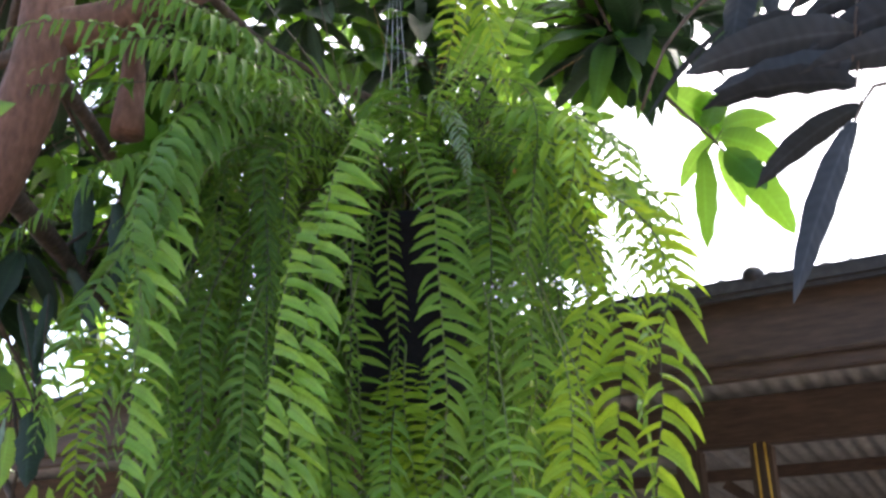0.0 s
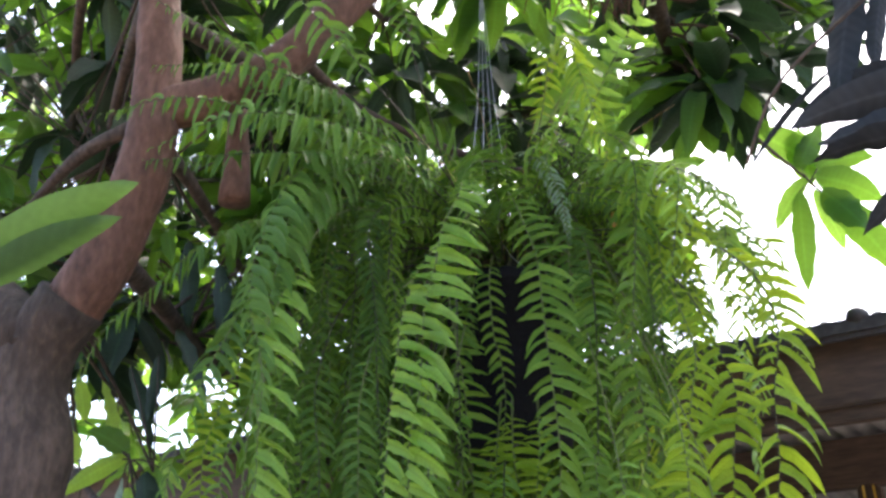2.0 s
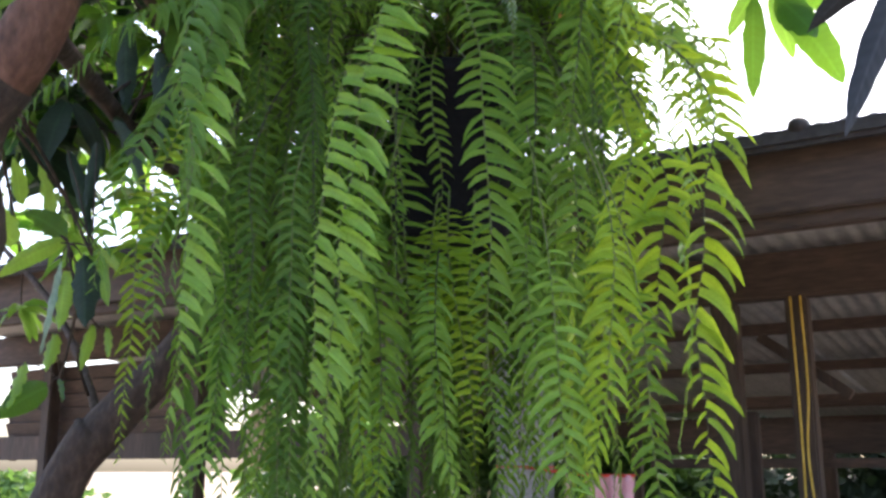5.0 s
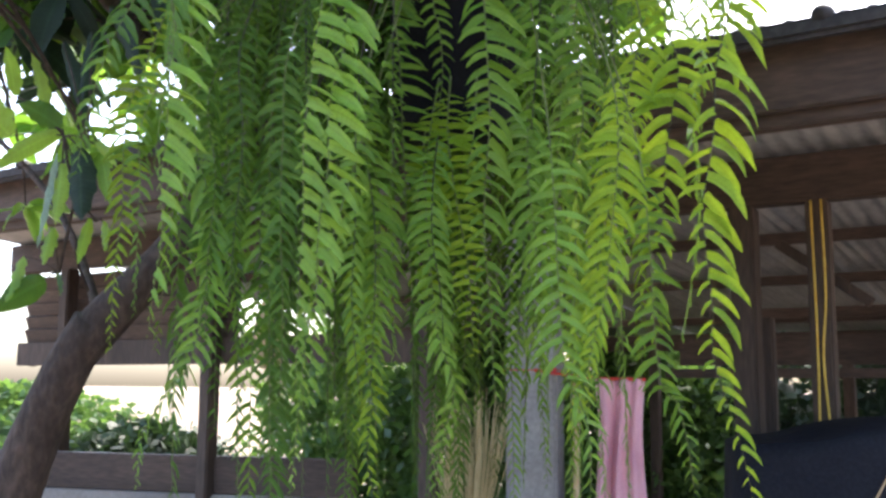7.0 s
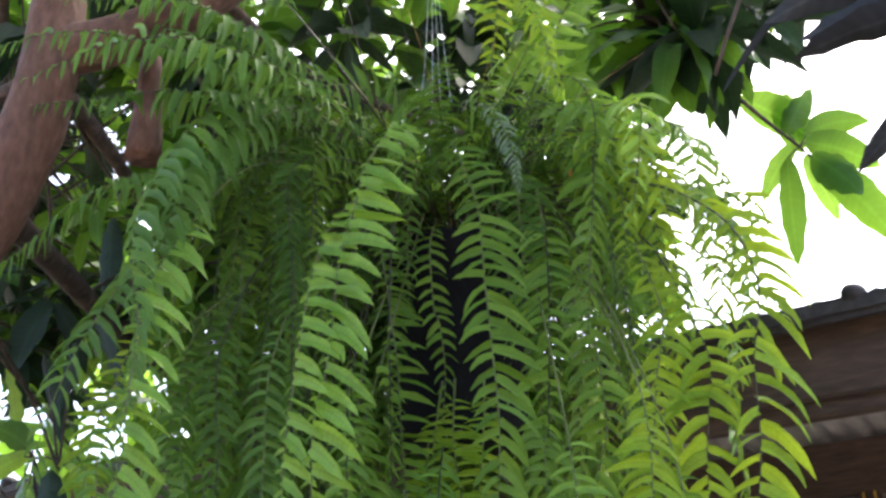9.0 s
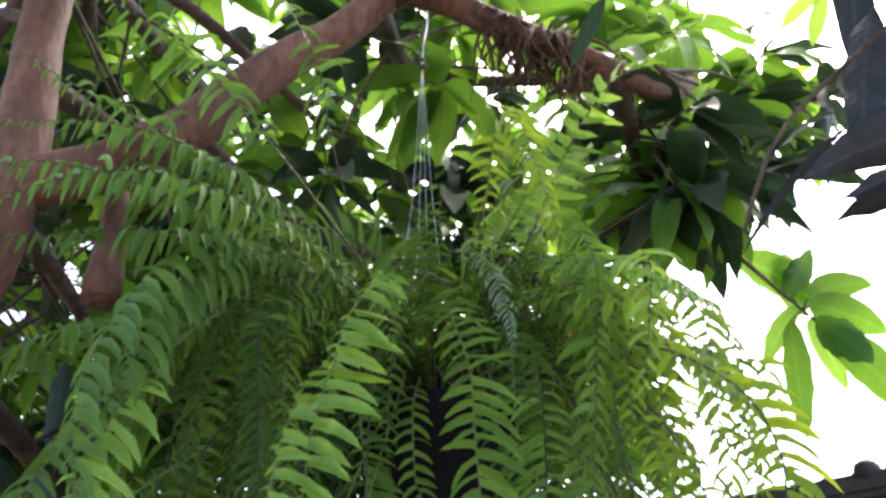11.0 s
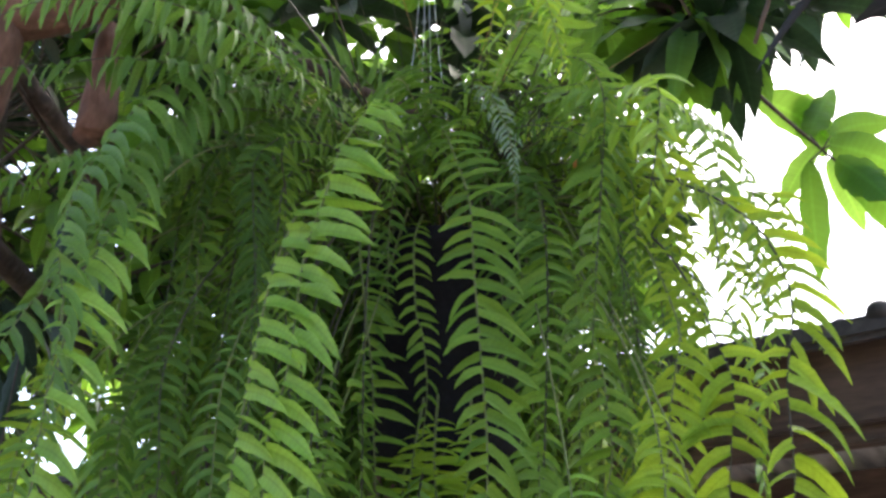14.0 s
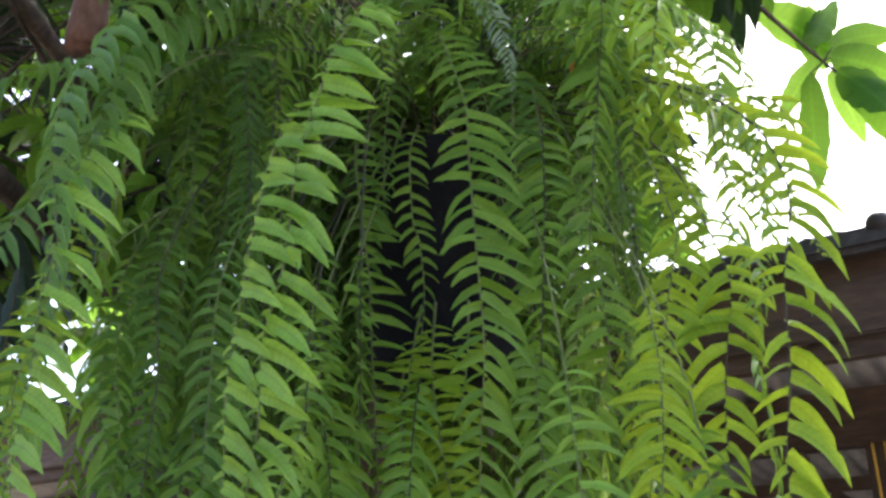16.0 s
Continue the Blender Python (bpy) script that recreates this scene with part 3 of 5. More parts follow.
limb("side_limb", [(-1.08, 1.60, 1.42), (-0.97, 1.63, 1.55), (-0.86, 1.70, 1.70), (-0.72, 1.85, 2.0), (-0.55, 2.1, 2.5), (-0.4, 2.4, 3.0)], 0.062, 0.03, BARK_DARK, "", 13)
limb("dark_crotch", [(-1.04, 1.61, 1.46), (-1.14, 1.75, 1.60), (-1.5, 2.0, 1.95), (-2.2, 2.4, 2.4)], 0.014, 0.008, BARK_DARK, "", 14)
limb("main_branch", [(-0.79, 1.03, 2.79), (-0.69, 1.07, 2.82), (-0.57, 1.10, 2.87), (-0.47, 1.15, 2.97), (-0.40, 1.20, 3.09), (-0.31, 1.27, 3.24), (-0.21, 1.34, 3.37), (-0.10, 1.42, 3.56), (0.02, 1.46, 3.55), (0.15, 1.49, 3.46), (0.31, 1.50, 3.34), (0.45, 1.55, 3.26), (0.58, 1.75, 3.34), (0.66, 2.05, 3.62), (0.70, 2.40, 4.00)], 0.060, 0.014, BARK, "thick bent branch that carries the fern", 4, 16)
limb("bark_lump", [(-0.65, 1.19, 2.85), (-0.65, 1.20, 2.72), (-0.65, 1.20, 2.58)], 0.024, 0.042, BARK, "short rounded stub of a broken branch", 5)
limb("thin_branch", [(-0.89, 1.16, 2.86), (-1.15, 1.2, 2.80), (-1.5, 1.4, 2.74)], 0.022, 0.012, BARK_DARK, "", 6)
limb("thin_branch", [(-0.91, 1.16, 3.30), (-1.05, 1.2, 3.5), (-1.35, 1.3, 3.72)], 0.024, 0.012, BARK_DARK, "", 7)
limb("thin_branch", [(-0.50, 1.20, 3.01), (-0.4, 1.6, 3.0), (0.0, 1.95, 2.92), (0.3, 2.1, 3.0)], 0.016, 0.008, BARK_DARK, "", 8)

CROWN_LINES = [
    ([(-0.92, 1.16, 3.70), (-1.2, 2.6, 4.4), (-0.6, 3.0, 4.7), (0.2, 3.2, 4.8)], 54, 0.60, 1.75),
    ([(-0.90, 1.16, 3.20), (-0.8, 2.6, 3.6), (0.0, 2.9, 3.7), (0.55, 3.1, 3.75)], 68, 0.48, 1.75),
    ([(-0.89, 1.16, 2.80), (-2.1, 2.5, 3.1), (-2.7, 2.9, 3.2)], 76, 0.55, 1.75),
    ([(0.45, 1.55, 3.26), (0.48, 1.95, 3.25), (0.56, 2.1, 3.18)], 16, 0.22, 1.75),
    ([(-0.98, 1.16, 2.48), (-1.3, 2.6, 2.5), (-0.7, 3.0, 2.6)], 40, 0.42, 1.75),
    ([(-0.92, 1.16, 4.10), (-2.0, 2.6, 4.5), (-2.6, 3.0, 4.2)], 64, 0.6, 1.75),
    ([(-0.15, 1.40, 3.54), (-0.2, 2.1, 3.9), (0.3, 2.5, 4.1), (1.0, 2.8, 4.2)], 44, 0.45, 1.75),
    ([(-0.45, 2.3, 2.85), (-0.2, 2.5, 2.95), (0.1, 2.6, 3.0), (0.35, 2.6, 3.05)], 20, 0.26, 1.95),
    ([(-0.92, 1.16, 4.20), (-0.6, 1.0, 4.5), (0.4, -0.2, 4.5), (1.2, -1.4, 4.4)], 80, 0.75, -9),
    ([(-0.92, 1.16, 4.50), (-1.9, 0.8, 4.7), (-1.9, -0.8, 4.6), (-1.5, -2.2, 4.4)], 70, 0.75, -9),
    ([(-0.92, 1.16, 4.10), (-0.2, 1.6, 4.35), (0.9, 1.2, 4.4), (2.0, 0.6, 4.3), (2.8, -0.6, 4.2)], 70, 0.70, -9),
]


def leaf(base, along, normal, length, width, droop, rng, stations=7):
    """A long mango leaf with a folded midrib and a wavy edge."""
    down = np.array((0, 0, -1.0))
    verts, faces = [], []
    p, d = base.copy(), unit(along)
    wave = rng.uniform(0, 6.28)
    seg = length / (stations - 1)
    for i in range(stations):
        u = i / (stations - 1)
        side = unit(np.cross(d, normal))
        up = np.cross(side, d)
        w = width * math.sin(math.pi * min(1, 0.06 + 0.94 * u ** 0.85)) ** 0.75 if i < stations - 1 else 0
        if i == stations - 1:
            verts.append(p.copy())
        else:
            r = 0.10 * width * math.sin(wave + i * 2.1)
            verts += [p - side * w * 0.5 + up * (0.18 * w + r), p.copy(), p + side * w * 0.5 + up * (0.18 * w - r)]
        d = unit(d + down * droop / stations)
        p = p + d * seg
    for i in range(stations - 2):
        a, b = 3 * i, 3 * i + 3
        faces += [(a, a + 1, b + 1, b), (a + 1, a + 2, b + 2, b + 1)]
    a, t = 3 * (stations - 2), 3 * (stations - 1)
    faces += [(a, a + 1, t), (a + 1, a + 2, t)]
    return verts, faces


def whorl_mesh(seed, count, size):
    rng = random.Random(seed)
    verts, faces = [], []
    for k in range(count):
        a = k * 2.4 + rng.uniform(-0.4, 0.4)
        el = rng.uniform(-0.75, 0.35)
        d = np.array((math.cos(a) * math.cos(el), math.sin(a) * math.cos(el), math.sin(el)))
        n = unit(np.array((0, 0, 1.0)) + 0.4 * np.array((rng.gauss(0, 1), rng.gauss(0, 1), rng.gauss(0, 1))))
        length = size * rng.uniform(0.7, 1.2)
        base = d * 0.018 + np.array((0, 0, rng.uniform(-0.03, 0.02)))
        v, f = leaf(base, d, n, length, length * rng.uniform(0.24, 0.33), rng.uniform(0.5, 1.6), rng)
        o = len(verts)
        verts += v
        faces += [tuple(i + o for i in q) for q in f]
    me = bpy.data.meshes.new("sprig")
    me.from_pydata([tuple(v) for v in verts], [], faces)
    set_rib(me, blade_rib(7) * count)
    me.polygons.foreach_set("use_smooth", [True] * len(me.polygons))
    return me


WHORLS = [whorl_mesh(50 + i, 9 + i % 4, 0.21) for i in range(8)]
for i, me in enumerate(WHORLS):
    me.materials.append((MANGO, MANGO, MANGO_DARK, MANGO, MANGO_LIT, MANGO, MANGO_DARK, MANGO)[i])
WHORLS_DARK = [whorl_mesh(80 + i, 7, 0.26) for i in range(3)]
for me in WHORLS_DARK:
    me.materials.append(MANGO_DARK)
twig_v, twig_f = [], []


def twig(points, r0=0.007, r1=0.003):
    line = spline(points, 0.06)
    v, f = tube(line, np.linspace(r0, r1, len(line)), 5)
    o = len(twig_v)
    twig_v.extend(v)
    twig_f.extend(tuple(i + o for i in q) for q in f)


def whorl(at, rng, meshes, scale=1.0, label=""):
    ob = new("sprig", rng.choice(meshes))
    ob.parent = tree
    ob.matrix_parent_inverse = tree.matrix_basis.inverted()
    ob.matrix_basis = Matrix.LocRotScale(Vector(at), Euler((rng.uniform(-0.5, 0.5), rng.uniform(-0.5, 0.5), rng.uniform(0, 6.28))), Vector((scale,) * 3))
    if label:
        ob["label"] = label
    return ob


rng = random.Random(21)
for points, count, spread, near in CROWN_LINES:
    limb("limb", points, 0.035, 0.012, BARK_DARK, "", 9, 8)
    line = spline(points, 0.04)
    for k in range(count):
        i = int(len(line) * (0.12 + 0.88 * rng.random()))
        i = min(i, len(line) - 1)
        off = np.array((rng.gauss(0, 1), rng.gauss(0, 1), rng.gauss(0, 0.8))) * spread * 0.75
        c = line[i] + off
        if c[1] < near or c[2] < 2.0 or (c[0] > 0.34 and c[1] > 1.8 and c[2] < 1.75 + 0.66 * c[1]) or (c[0] < -1.1 and c[2] < 2.40) or (near < 0 and c[2] < 3.85 + 0.9 * max(0, c[1] - 0.6)):
            continue
        twig([line[i], line[i] + off * 0.5 + np.array((0, 0, 0.05)), c])
        sprig = whorl(c, rng, WHORLS, rng.uniform(0.95, 1.45) * (1.25 if near < 0 else 1.0))
        if 0.5 < c[0] < 0.75 and 1.7 < c[1] < 1.9 and c[2] < 3.5:
            sprig.rotation_euler.z += 1.1

# leaves that hang over the near side, seen from below, and the ones against the sky
limb("overhanging_limb", [(-0.10, 1.42, 3.54), (0.52, 1.15, 3.52), (0.99, 0.92, 3.17), (1.09, 0.80, 2.72)], 0.03, 0.008, BARK_DARK, "", 12, 8)
limb("overhanging_twig", [(1.09, 0.81, 2.77), (1.07, 0.70, 2.47), (0.95, 0.55, 2.15)], 0.008, 0.004, BARK_DARK, "", 15, 6)


def single_leaf(base, tip, width, material, droop=0.5, seed=1, face=(0.1, -0.35, 0.93), label=""):
    base, tip = np.array(base), np.array(tip)
    r = random.Random(seed)
    length = np.linalg.norm(tip - base)
    along = (tip - base) / length + np.array((0, 0, 0.5 * droop))
    v, f = leaf(base, along, np.array(face), length * 1.03, width, droop, r, 13)
    link_mesh("leaf", v, f, material, tree, label, rib=blade_rib(13))


# near leaves against the light: their shade is put into the leaf colour
UNLIT = "mango leaf seen from below, its shade in the colour"
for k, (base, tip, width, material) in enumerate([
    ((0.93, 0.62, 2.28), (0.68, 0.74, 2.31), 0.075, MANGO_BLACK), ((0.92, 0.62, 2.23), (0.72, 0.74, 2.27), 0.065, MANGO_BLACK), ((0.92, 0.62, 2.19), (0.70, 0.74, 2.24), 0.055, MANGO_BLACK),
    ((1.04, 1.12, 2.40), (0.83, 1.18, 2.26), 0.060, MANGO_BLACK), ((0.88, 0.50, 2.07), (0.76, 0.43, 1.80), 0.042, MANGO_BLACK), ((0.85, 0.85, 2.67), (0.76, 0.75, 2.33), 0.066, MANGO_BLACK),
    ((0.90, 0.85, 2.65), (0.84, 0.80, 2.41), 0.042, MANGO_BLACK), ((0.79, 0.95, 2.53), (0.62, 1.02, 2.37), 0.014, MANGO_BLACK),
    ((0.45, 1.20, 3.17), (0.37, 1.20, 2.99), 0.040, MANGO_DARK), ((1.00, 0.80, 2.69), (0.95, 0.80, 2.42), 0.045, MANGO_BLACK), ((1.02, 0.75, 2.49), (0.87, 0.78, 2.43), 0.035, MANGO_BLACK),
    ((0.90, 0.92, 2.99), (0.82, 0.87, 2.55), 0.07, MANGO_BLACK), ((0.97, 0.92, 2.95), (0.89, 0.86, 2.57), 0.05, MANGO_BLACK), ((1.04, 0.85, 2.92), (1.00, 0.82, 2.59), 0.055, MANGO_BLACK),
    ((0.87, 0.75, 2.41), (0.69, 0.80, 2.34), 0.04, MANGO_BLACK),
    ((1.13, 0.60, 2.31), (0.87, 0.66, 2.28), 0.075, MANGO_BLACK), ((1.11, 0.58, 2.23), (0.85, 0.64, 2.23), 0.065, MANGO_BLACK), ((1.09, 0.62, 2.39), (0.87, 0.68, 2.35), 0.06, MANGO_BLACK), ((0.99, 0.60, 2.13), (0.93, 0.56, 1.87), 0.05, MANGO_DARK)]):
    single_leaf(base, tip, width, material, (0.55, 0.3, 0.7)[k] if k < 3 else 0.35 + 0.1 * (k % 4), 300 + k, ((0.1, 0.8, 0.6), (0.35, 0.95, 0.15), (-0.2, 0.6, 0.8))[k] if k < 3 else (0.1 + 0.25 * (k % 3 - 1), 0.8, 0.6 - 0.15 * (k % 2)), UNLIT)
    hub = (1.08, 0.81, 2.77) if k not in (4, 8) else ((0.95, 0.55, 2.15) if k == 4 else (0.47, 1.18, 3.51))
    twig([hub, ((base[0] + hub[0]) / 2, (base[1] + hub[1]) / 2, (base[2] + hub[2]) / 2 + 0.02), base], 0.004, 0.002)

HUB = (0.84, 2.12, 2.83)
twig([(0.65, 1.94, 2.97), (0.76, 2.05, 2.89), HUB], 0.008, 0.004)
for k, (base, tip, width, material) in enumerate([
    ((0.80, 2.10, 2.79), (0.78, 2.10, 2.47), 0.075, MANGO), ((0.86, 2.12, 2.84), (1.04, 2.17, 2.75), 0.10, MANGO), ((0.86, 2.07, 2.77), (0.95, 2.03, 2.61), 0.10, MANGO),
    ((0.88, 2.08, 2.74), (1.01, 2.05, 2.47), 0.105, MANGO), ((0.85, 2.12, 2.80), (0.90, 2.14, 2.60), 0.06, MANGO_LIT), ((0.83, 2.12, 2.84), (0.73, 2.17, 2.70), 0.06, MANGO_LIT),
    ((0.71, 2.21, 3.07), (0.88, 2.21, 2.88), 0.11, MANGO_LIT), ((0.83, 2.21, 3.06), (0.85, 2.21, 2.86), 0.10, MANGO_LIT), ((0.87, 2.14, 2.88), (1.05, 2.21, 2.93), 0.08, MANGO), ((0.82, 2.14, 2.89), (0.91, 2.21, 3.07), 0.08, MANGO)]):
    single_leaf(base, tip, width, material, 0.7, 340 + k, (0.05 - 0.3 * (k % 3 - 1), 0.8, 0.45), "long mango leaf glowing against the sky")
    if k not in (6, 7):
        twig([HUB, ((base[0] + HUB[0]) / 2, (base[1] + HUB[1]) / 2, (base[2] + HUB[2]) / 2), base], 0.003, 0.002)
    else:
        twig([(0.64, 1.94, 3.01), (0.69, 2.12, 3.09), base], 0.004, 0.002)
HUB = (0.54, 1.95, 3.08)
twig([(0.45, 1.95, 3.25), (0.51, 1.88, 3.17), HUB], 0.008, 0.004)
for k, (tip, width, material) in enumerate([
    ((0.32, 1.92, 2.98), 0.095, MANGO_DARK), ((0.42, 1.90, 2.89), 0.10, MANGO), ((0.47, 1.94, 2.87), 0.09, MANGO), ((0.61, 1.92, 2.94), 0.09, MANGO), ((0.40, 1.97, 3.22), 0.085, MANGO),
    ((0.59, 1.97, 2.90), 0.085, MANGO_DARK), ((0.62, 1.90, 3.12), 0.08, MANGO), ((0.47, 2.02, 3.34), 0.07, MANGO), ((0.66, 2.11, 3.40), 0.07, MANGO), ((0.35, 2.02, 3.26), 0.075, MANGO_DARK), ((0.56, 1.88, 2.85), 0.08, MANGO)]):
    single_leaf(HUB, tip, width, material, 0.6, 360 + k, (0.1 * (k % 4 - 1.5), 0.75, 0.6))
single_leaf((0.45, 1.88, 2.86), (0.49, 1.88, 2.95), 0.025, MANGO_LIT, 0.2, 377, (0, 0.8, 0.5))
# sprigs in the shaded leaf colour behind the trunk and between trunk and branch
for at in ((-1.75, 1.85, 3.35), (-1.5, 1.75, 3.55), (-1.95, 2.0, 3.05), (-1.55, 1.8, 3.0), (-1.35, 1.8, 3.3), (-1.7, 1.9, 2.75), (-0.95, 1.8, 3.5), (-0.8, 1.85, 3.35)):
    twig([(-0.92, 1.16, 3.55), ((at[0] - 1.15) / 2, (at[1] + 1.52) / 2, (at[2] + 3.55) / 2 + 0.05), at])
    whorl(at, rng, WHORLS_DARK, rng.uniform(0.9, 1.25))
twig([(1.01, 0.81, 2.80), (0.9, 0.78, 2.62), (0.68, 0.80, 2.44), (0.60, 0.84, 2.30)], 0.005, 0.003)
# more sprigs beyond the end of the branch
for at in ((0.46, 1.62, 3.40), (0.60, 1.95, 3.42), (0.84, 2.45, 3.55), (0.95, 2.5, 3.70), (0.78, 2.4, 3.75), (0.66, 2.2, 3.62), (0.92, 2.5, 3.90)):
    twig([(0.56, 1.60, 3.29), ((at[0] + 0.56) / 2, (at[1] + 1.6) / 2, (at[2] + 3.29) / 2 + 0.04), at])
    whorl(at, rng, WHORLS, rng.uniform(0.8, 1.05))
# close foliage, partly in shaded leaf colour, beyond trunk and near side of fern
rng = random.Random(91)
FAR_SPRIGS = [
    ((-2.9, -1.1), (1.9, 3.0), (2.75, 4.6), 48, (-1.6, 1.9, 3.2)),
    ((-1.5, -0.45), (2.0, 2.7), (2.25, 3.1), 16, (-1.0, 1.9, 2.7)),
    ((-3.3, -1.7), (2.2, 3.2), (3.1, 4.9), 36, (-2.0, 2.2, 3.6)),
    ((-1.1, 0.2), (2.0, 2.8), (3.3, 4.2), 8, (-0.5, 1.9, 3.6)),
]
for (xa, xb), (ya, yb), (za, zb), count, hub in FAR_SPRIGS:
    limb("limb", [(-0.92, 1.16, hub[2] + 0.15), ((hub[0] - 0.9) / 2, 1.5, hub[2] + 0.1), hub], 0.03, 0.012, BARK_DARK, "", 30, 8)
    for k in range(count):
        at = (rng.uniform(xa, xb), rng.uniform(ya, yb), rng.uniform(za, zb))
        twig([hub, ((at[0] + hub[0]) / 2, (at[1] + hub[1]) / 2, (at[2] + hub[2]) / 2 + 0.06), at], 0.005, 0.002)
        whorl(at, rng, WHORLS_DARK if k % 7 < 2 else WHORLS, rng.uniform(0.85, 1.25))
HUB = (-1.09, 1.62, 1.99)
twig([(-1.07, 1.16, 2.33), (-1.2, 1.6, 2.2), HUB], 0.008, 0.004)
for at in ((-1.45, 2.2, 2.15), (-1.75, 2.5, 2.3), (-1.9, 2.6, 2.42), (-1.9, 2.4, 2.0)):
    twig([(-1.10, 1.16, 2.30), ((at[0] - 1.30) / 2, (at[1] + 1.55) / 2, at[2] + 0.1), at])
    whorl(at, rng, WHORLS[4:5], rng.uniform(0.7, 1.0))
HUB = (-1.17, 1.62, 2.03)
# lime leaves here carry the backlight in their brighter material
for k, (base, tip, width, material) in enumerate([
    ((-1.18, 1.62, 2.04), (-1.36, 1.58, 1.93), 0.055, MANGO_BACKLIT),
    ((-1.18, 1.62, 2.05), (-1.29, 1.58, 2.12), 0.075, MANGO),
    ((-1.23, 1.62, 2.08), (-1.26, 1.58, 2.26), 0.055, MANGO_BACKLIT),
    ((-1.34, 1.62, 2.16), (-1.35, 1.58, 2.29), 0.050, MANGO_BACKLIT),
    ((-1.35, 1.62, 2.04), (-1.46, 1.58, 2.14), 0.100, MANGO_BACKLIT),
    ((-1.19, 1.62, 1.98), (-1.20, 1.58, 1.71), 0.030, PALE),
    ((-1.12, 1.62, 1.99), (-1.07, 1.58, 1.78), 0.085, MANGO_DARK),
    ((-1.17, 1.62, 1.95), (-1.15, 1.58, 1.77), 0.055, MANGO_BACKLIT),
    ((-1.07, 1.62, 2.00), (-0.97, 1.58, 1.92), 0.035, MANGO_BACKLIT),
    ((-1.07, 1.62, 1.79), (-1.07, 1.58, 1.66), 0.035, MANGO_BACKLIT),
    ((-1.03, 1.62, 1.78), (-0.99, 1.58, 1.69), 0.030, MANGO_BACKLIT),
    ((-1.28, 1.62, 1.69), (-1.29, 1.58, 1.56), 0.050, MANGO_BACKLIT),
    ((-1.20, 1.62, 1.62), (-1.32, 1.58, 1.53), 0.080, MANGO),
    ((-1.19, 1.62, 1.77), (-1.18, 1.58, 1.66), 0.050, MANGO_BACKLIT),
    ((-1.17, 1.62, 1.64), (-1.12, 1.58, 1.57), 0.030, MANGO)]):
    single_leaf(base, tip, width, material, 0.5, 400 + k, (0.2 * (k % 3 - 1), 0.9, 0.25), "dull silvery mango leaf" if material is PALE else "lime green mango leaf, backlight in its colour" if material is MANGO_BACKLIT else "")
    hub = HUB if k < 9 else ((-1.05, 1.62, 1.78) if k < 11 else (-1.16, 1.62, 1.64))
    twig([hub, ((base[0] + hub[0]) / 2, (base[1] + hub[1]) / 2, (base[2] + hub[2]) / 2 + 0.01), base], 0.003, 0.002)
twig([(-1.16, 1.62, 1.64), ((HUB[0] - 1.1) / 2, 1.64, 1.9), HUB], 0.005, 0.004)
twig([HUB, (HUB[0] + 0.04, 1.62, 1.88), (-1.05, 1.62, 1.78)], 0.005, 0.003)
twig([(-1.12, 1.70, 1.60), (-1.12, 1.64, 1.68), (-1.10, 1.60, 1.74)], 0.005, 0.003)
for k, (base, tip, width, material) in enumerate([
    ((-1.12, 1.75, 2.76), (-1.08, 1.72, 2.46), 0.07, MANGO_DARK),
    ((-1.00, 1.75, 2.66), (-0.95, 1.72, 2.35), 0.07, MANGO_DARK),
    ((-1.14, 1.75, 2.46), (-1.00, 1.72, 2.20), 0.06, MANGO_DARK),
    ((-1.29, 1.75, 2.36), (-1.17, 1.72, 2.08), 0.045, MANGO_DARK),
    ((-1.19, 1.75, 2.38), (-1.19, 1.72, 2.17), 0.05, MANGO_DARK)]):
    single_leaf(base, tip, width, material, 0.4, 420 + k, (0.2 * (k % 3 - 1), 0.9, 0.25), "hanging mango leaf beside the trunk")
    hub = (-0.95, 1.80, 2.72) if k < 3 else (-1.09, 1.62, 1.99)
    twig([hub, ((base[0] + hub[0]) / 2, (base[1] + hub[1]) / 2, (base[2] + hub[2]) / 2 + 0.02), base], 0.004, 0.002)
twig([(-0.89, 1.16, 2.80), (-1.05, 1.70, 2.80), (-0.95, 1.80, 2.72)], 0.007, 0.005)
for k, (base, tip, width) in enumerate([((-0.93, 0.62, 2.22), (-0.56, 0.64, 2.36), 0.09), ((-0.92, 0.62, 2.17), (-0.59, 0.64, 2.29), 0.075)]):
    single_leaf(base, tip, width, BUSH, 0.4, 411 + k, (0.0, 0.8, 0.6), "green mango leaf close by")
    twig([(-1.10, 1.16, 2.45), (-1.10, 0.9, 2.40), base], 0.006, 0.003)
tagged(link_mesh("fine_twig", twig_v, twig_f, BARK_DARK, tree), kind="stuff")

# fibrous root mass under the branch
root_v, root_f = [], []
rr = random.Random(5)
for k in range(120):
    x = rr.uniform(0.12, 0.40)
    p0 = np.array((x, 1.49 + rr.uniform(-0.05, 0.05), 3.47 - 0.62 * (x - 0.12) + rr.uniform(-0.03, 0.03)))
    p1 = p0 + np.array((rr.uniform(-0.06, 0.06), rr.uniform(-0.07, 0.05), -rr.uniform(0.08, 0.24)))
    mid = (p0 + p1) / 2 + np.array((rr.uniform(-0.04, 0.04), rr.uniform(-0.04, 0.04), 0))
    ln = spline([p0, mid, p1], 0.05)
    v, f = tube(ln, np.linspace(0.006, 0.0015, len(ln)), 4)
    o = len(root_v)
    root_v += v
    root_f += [tuple(i + o for i in q) for q in f]
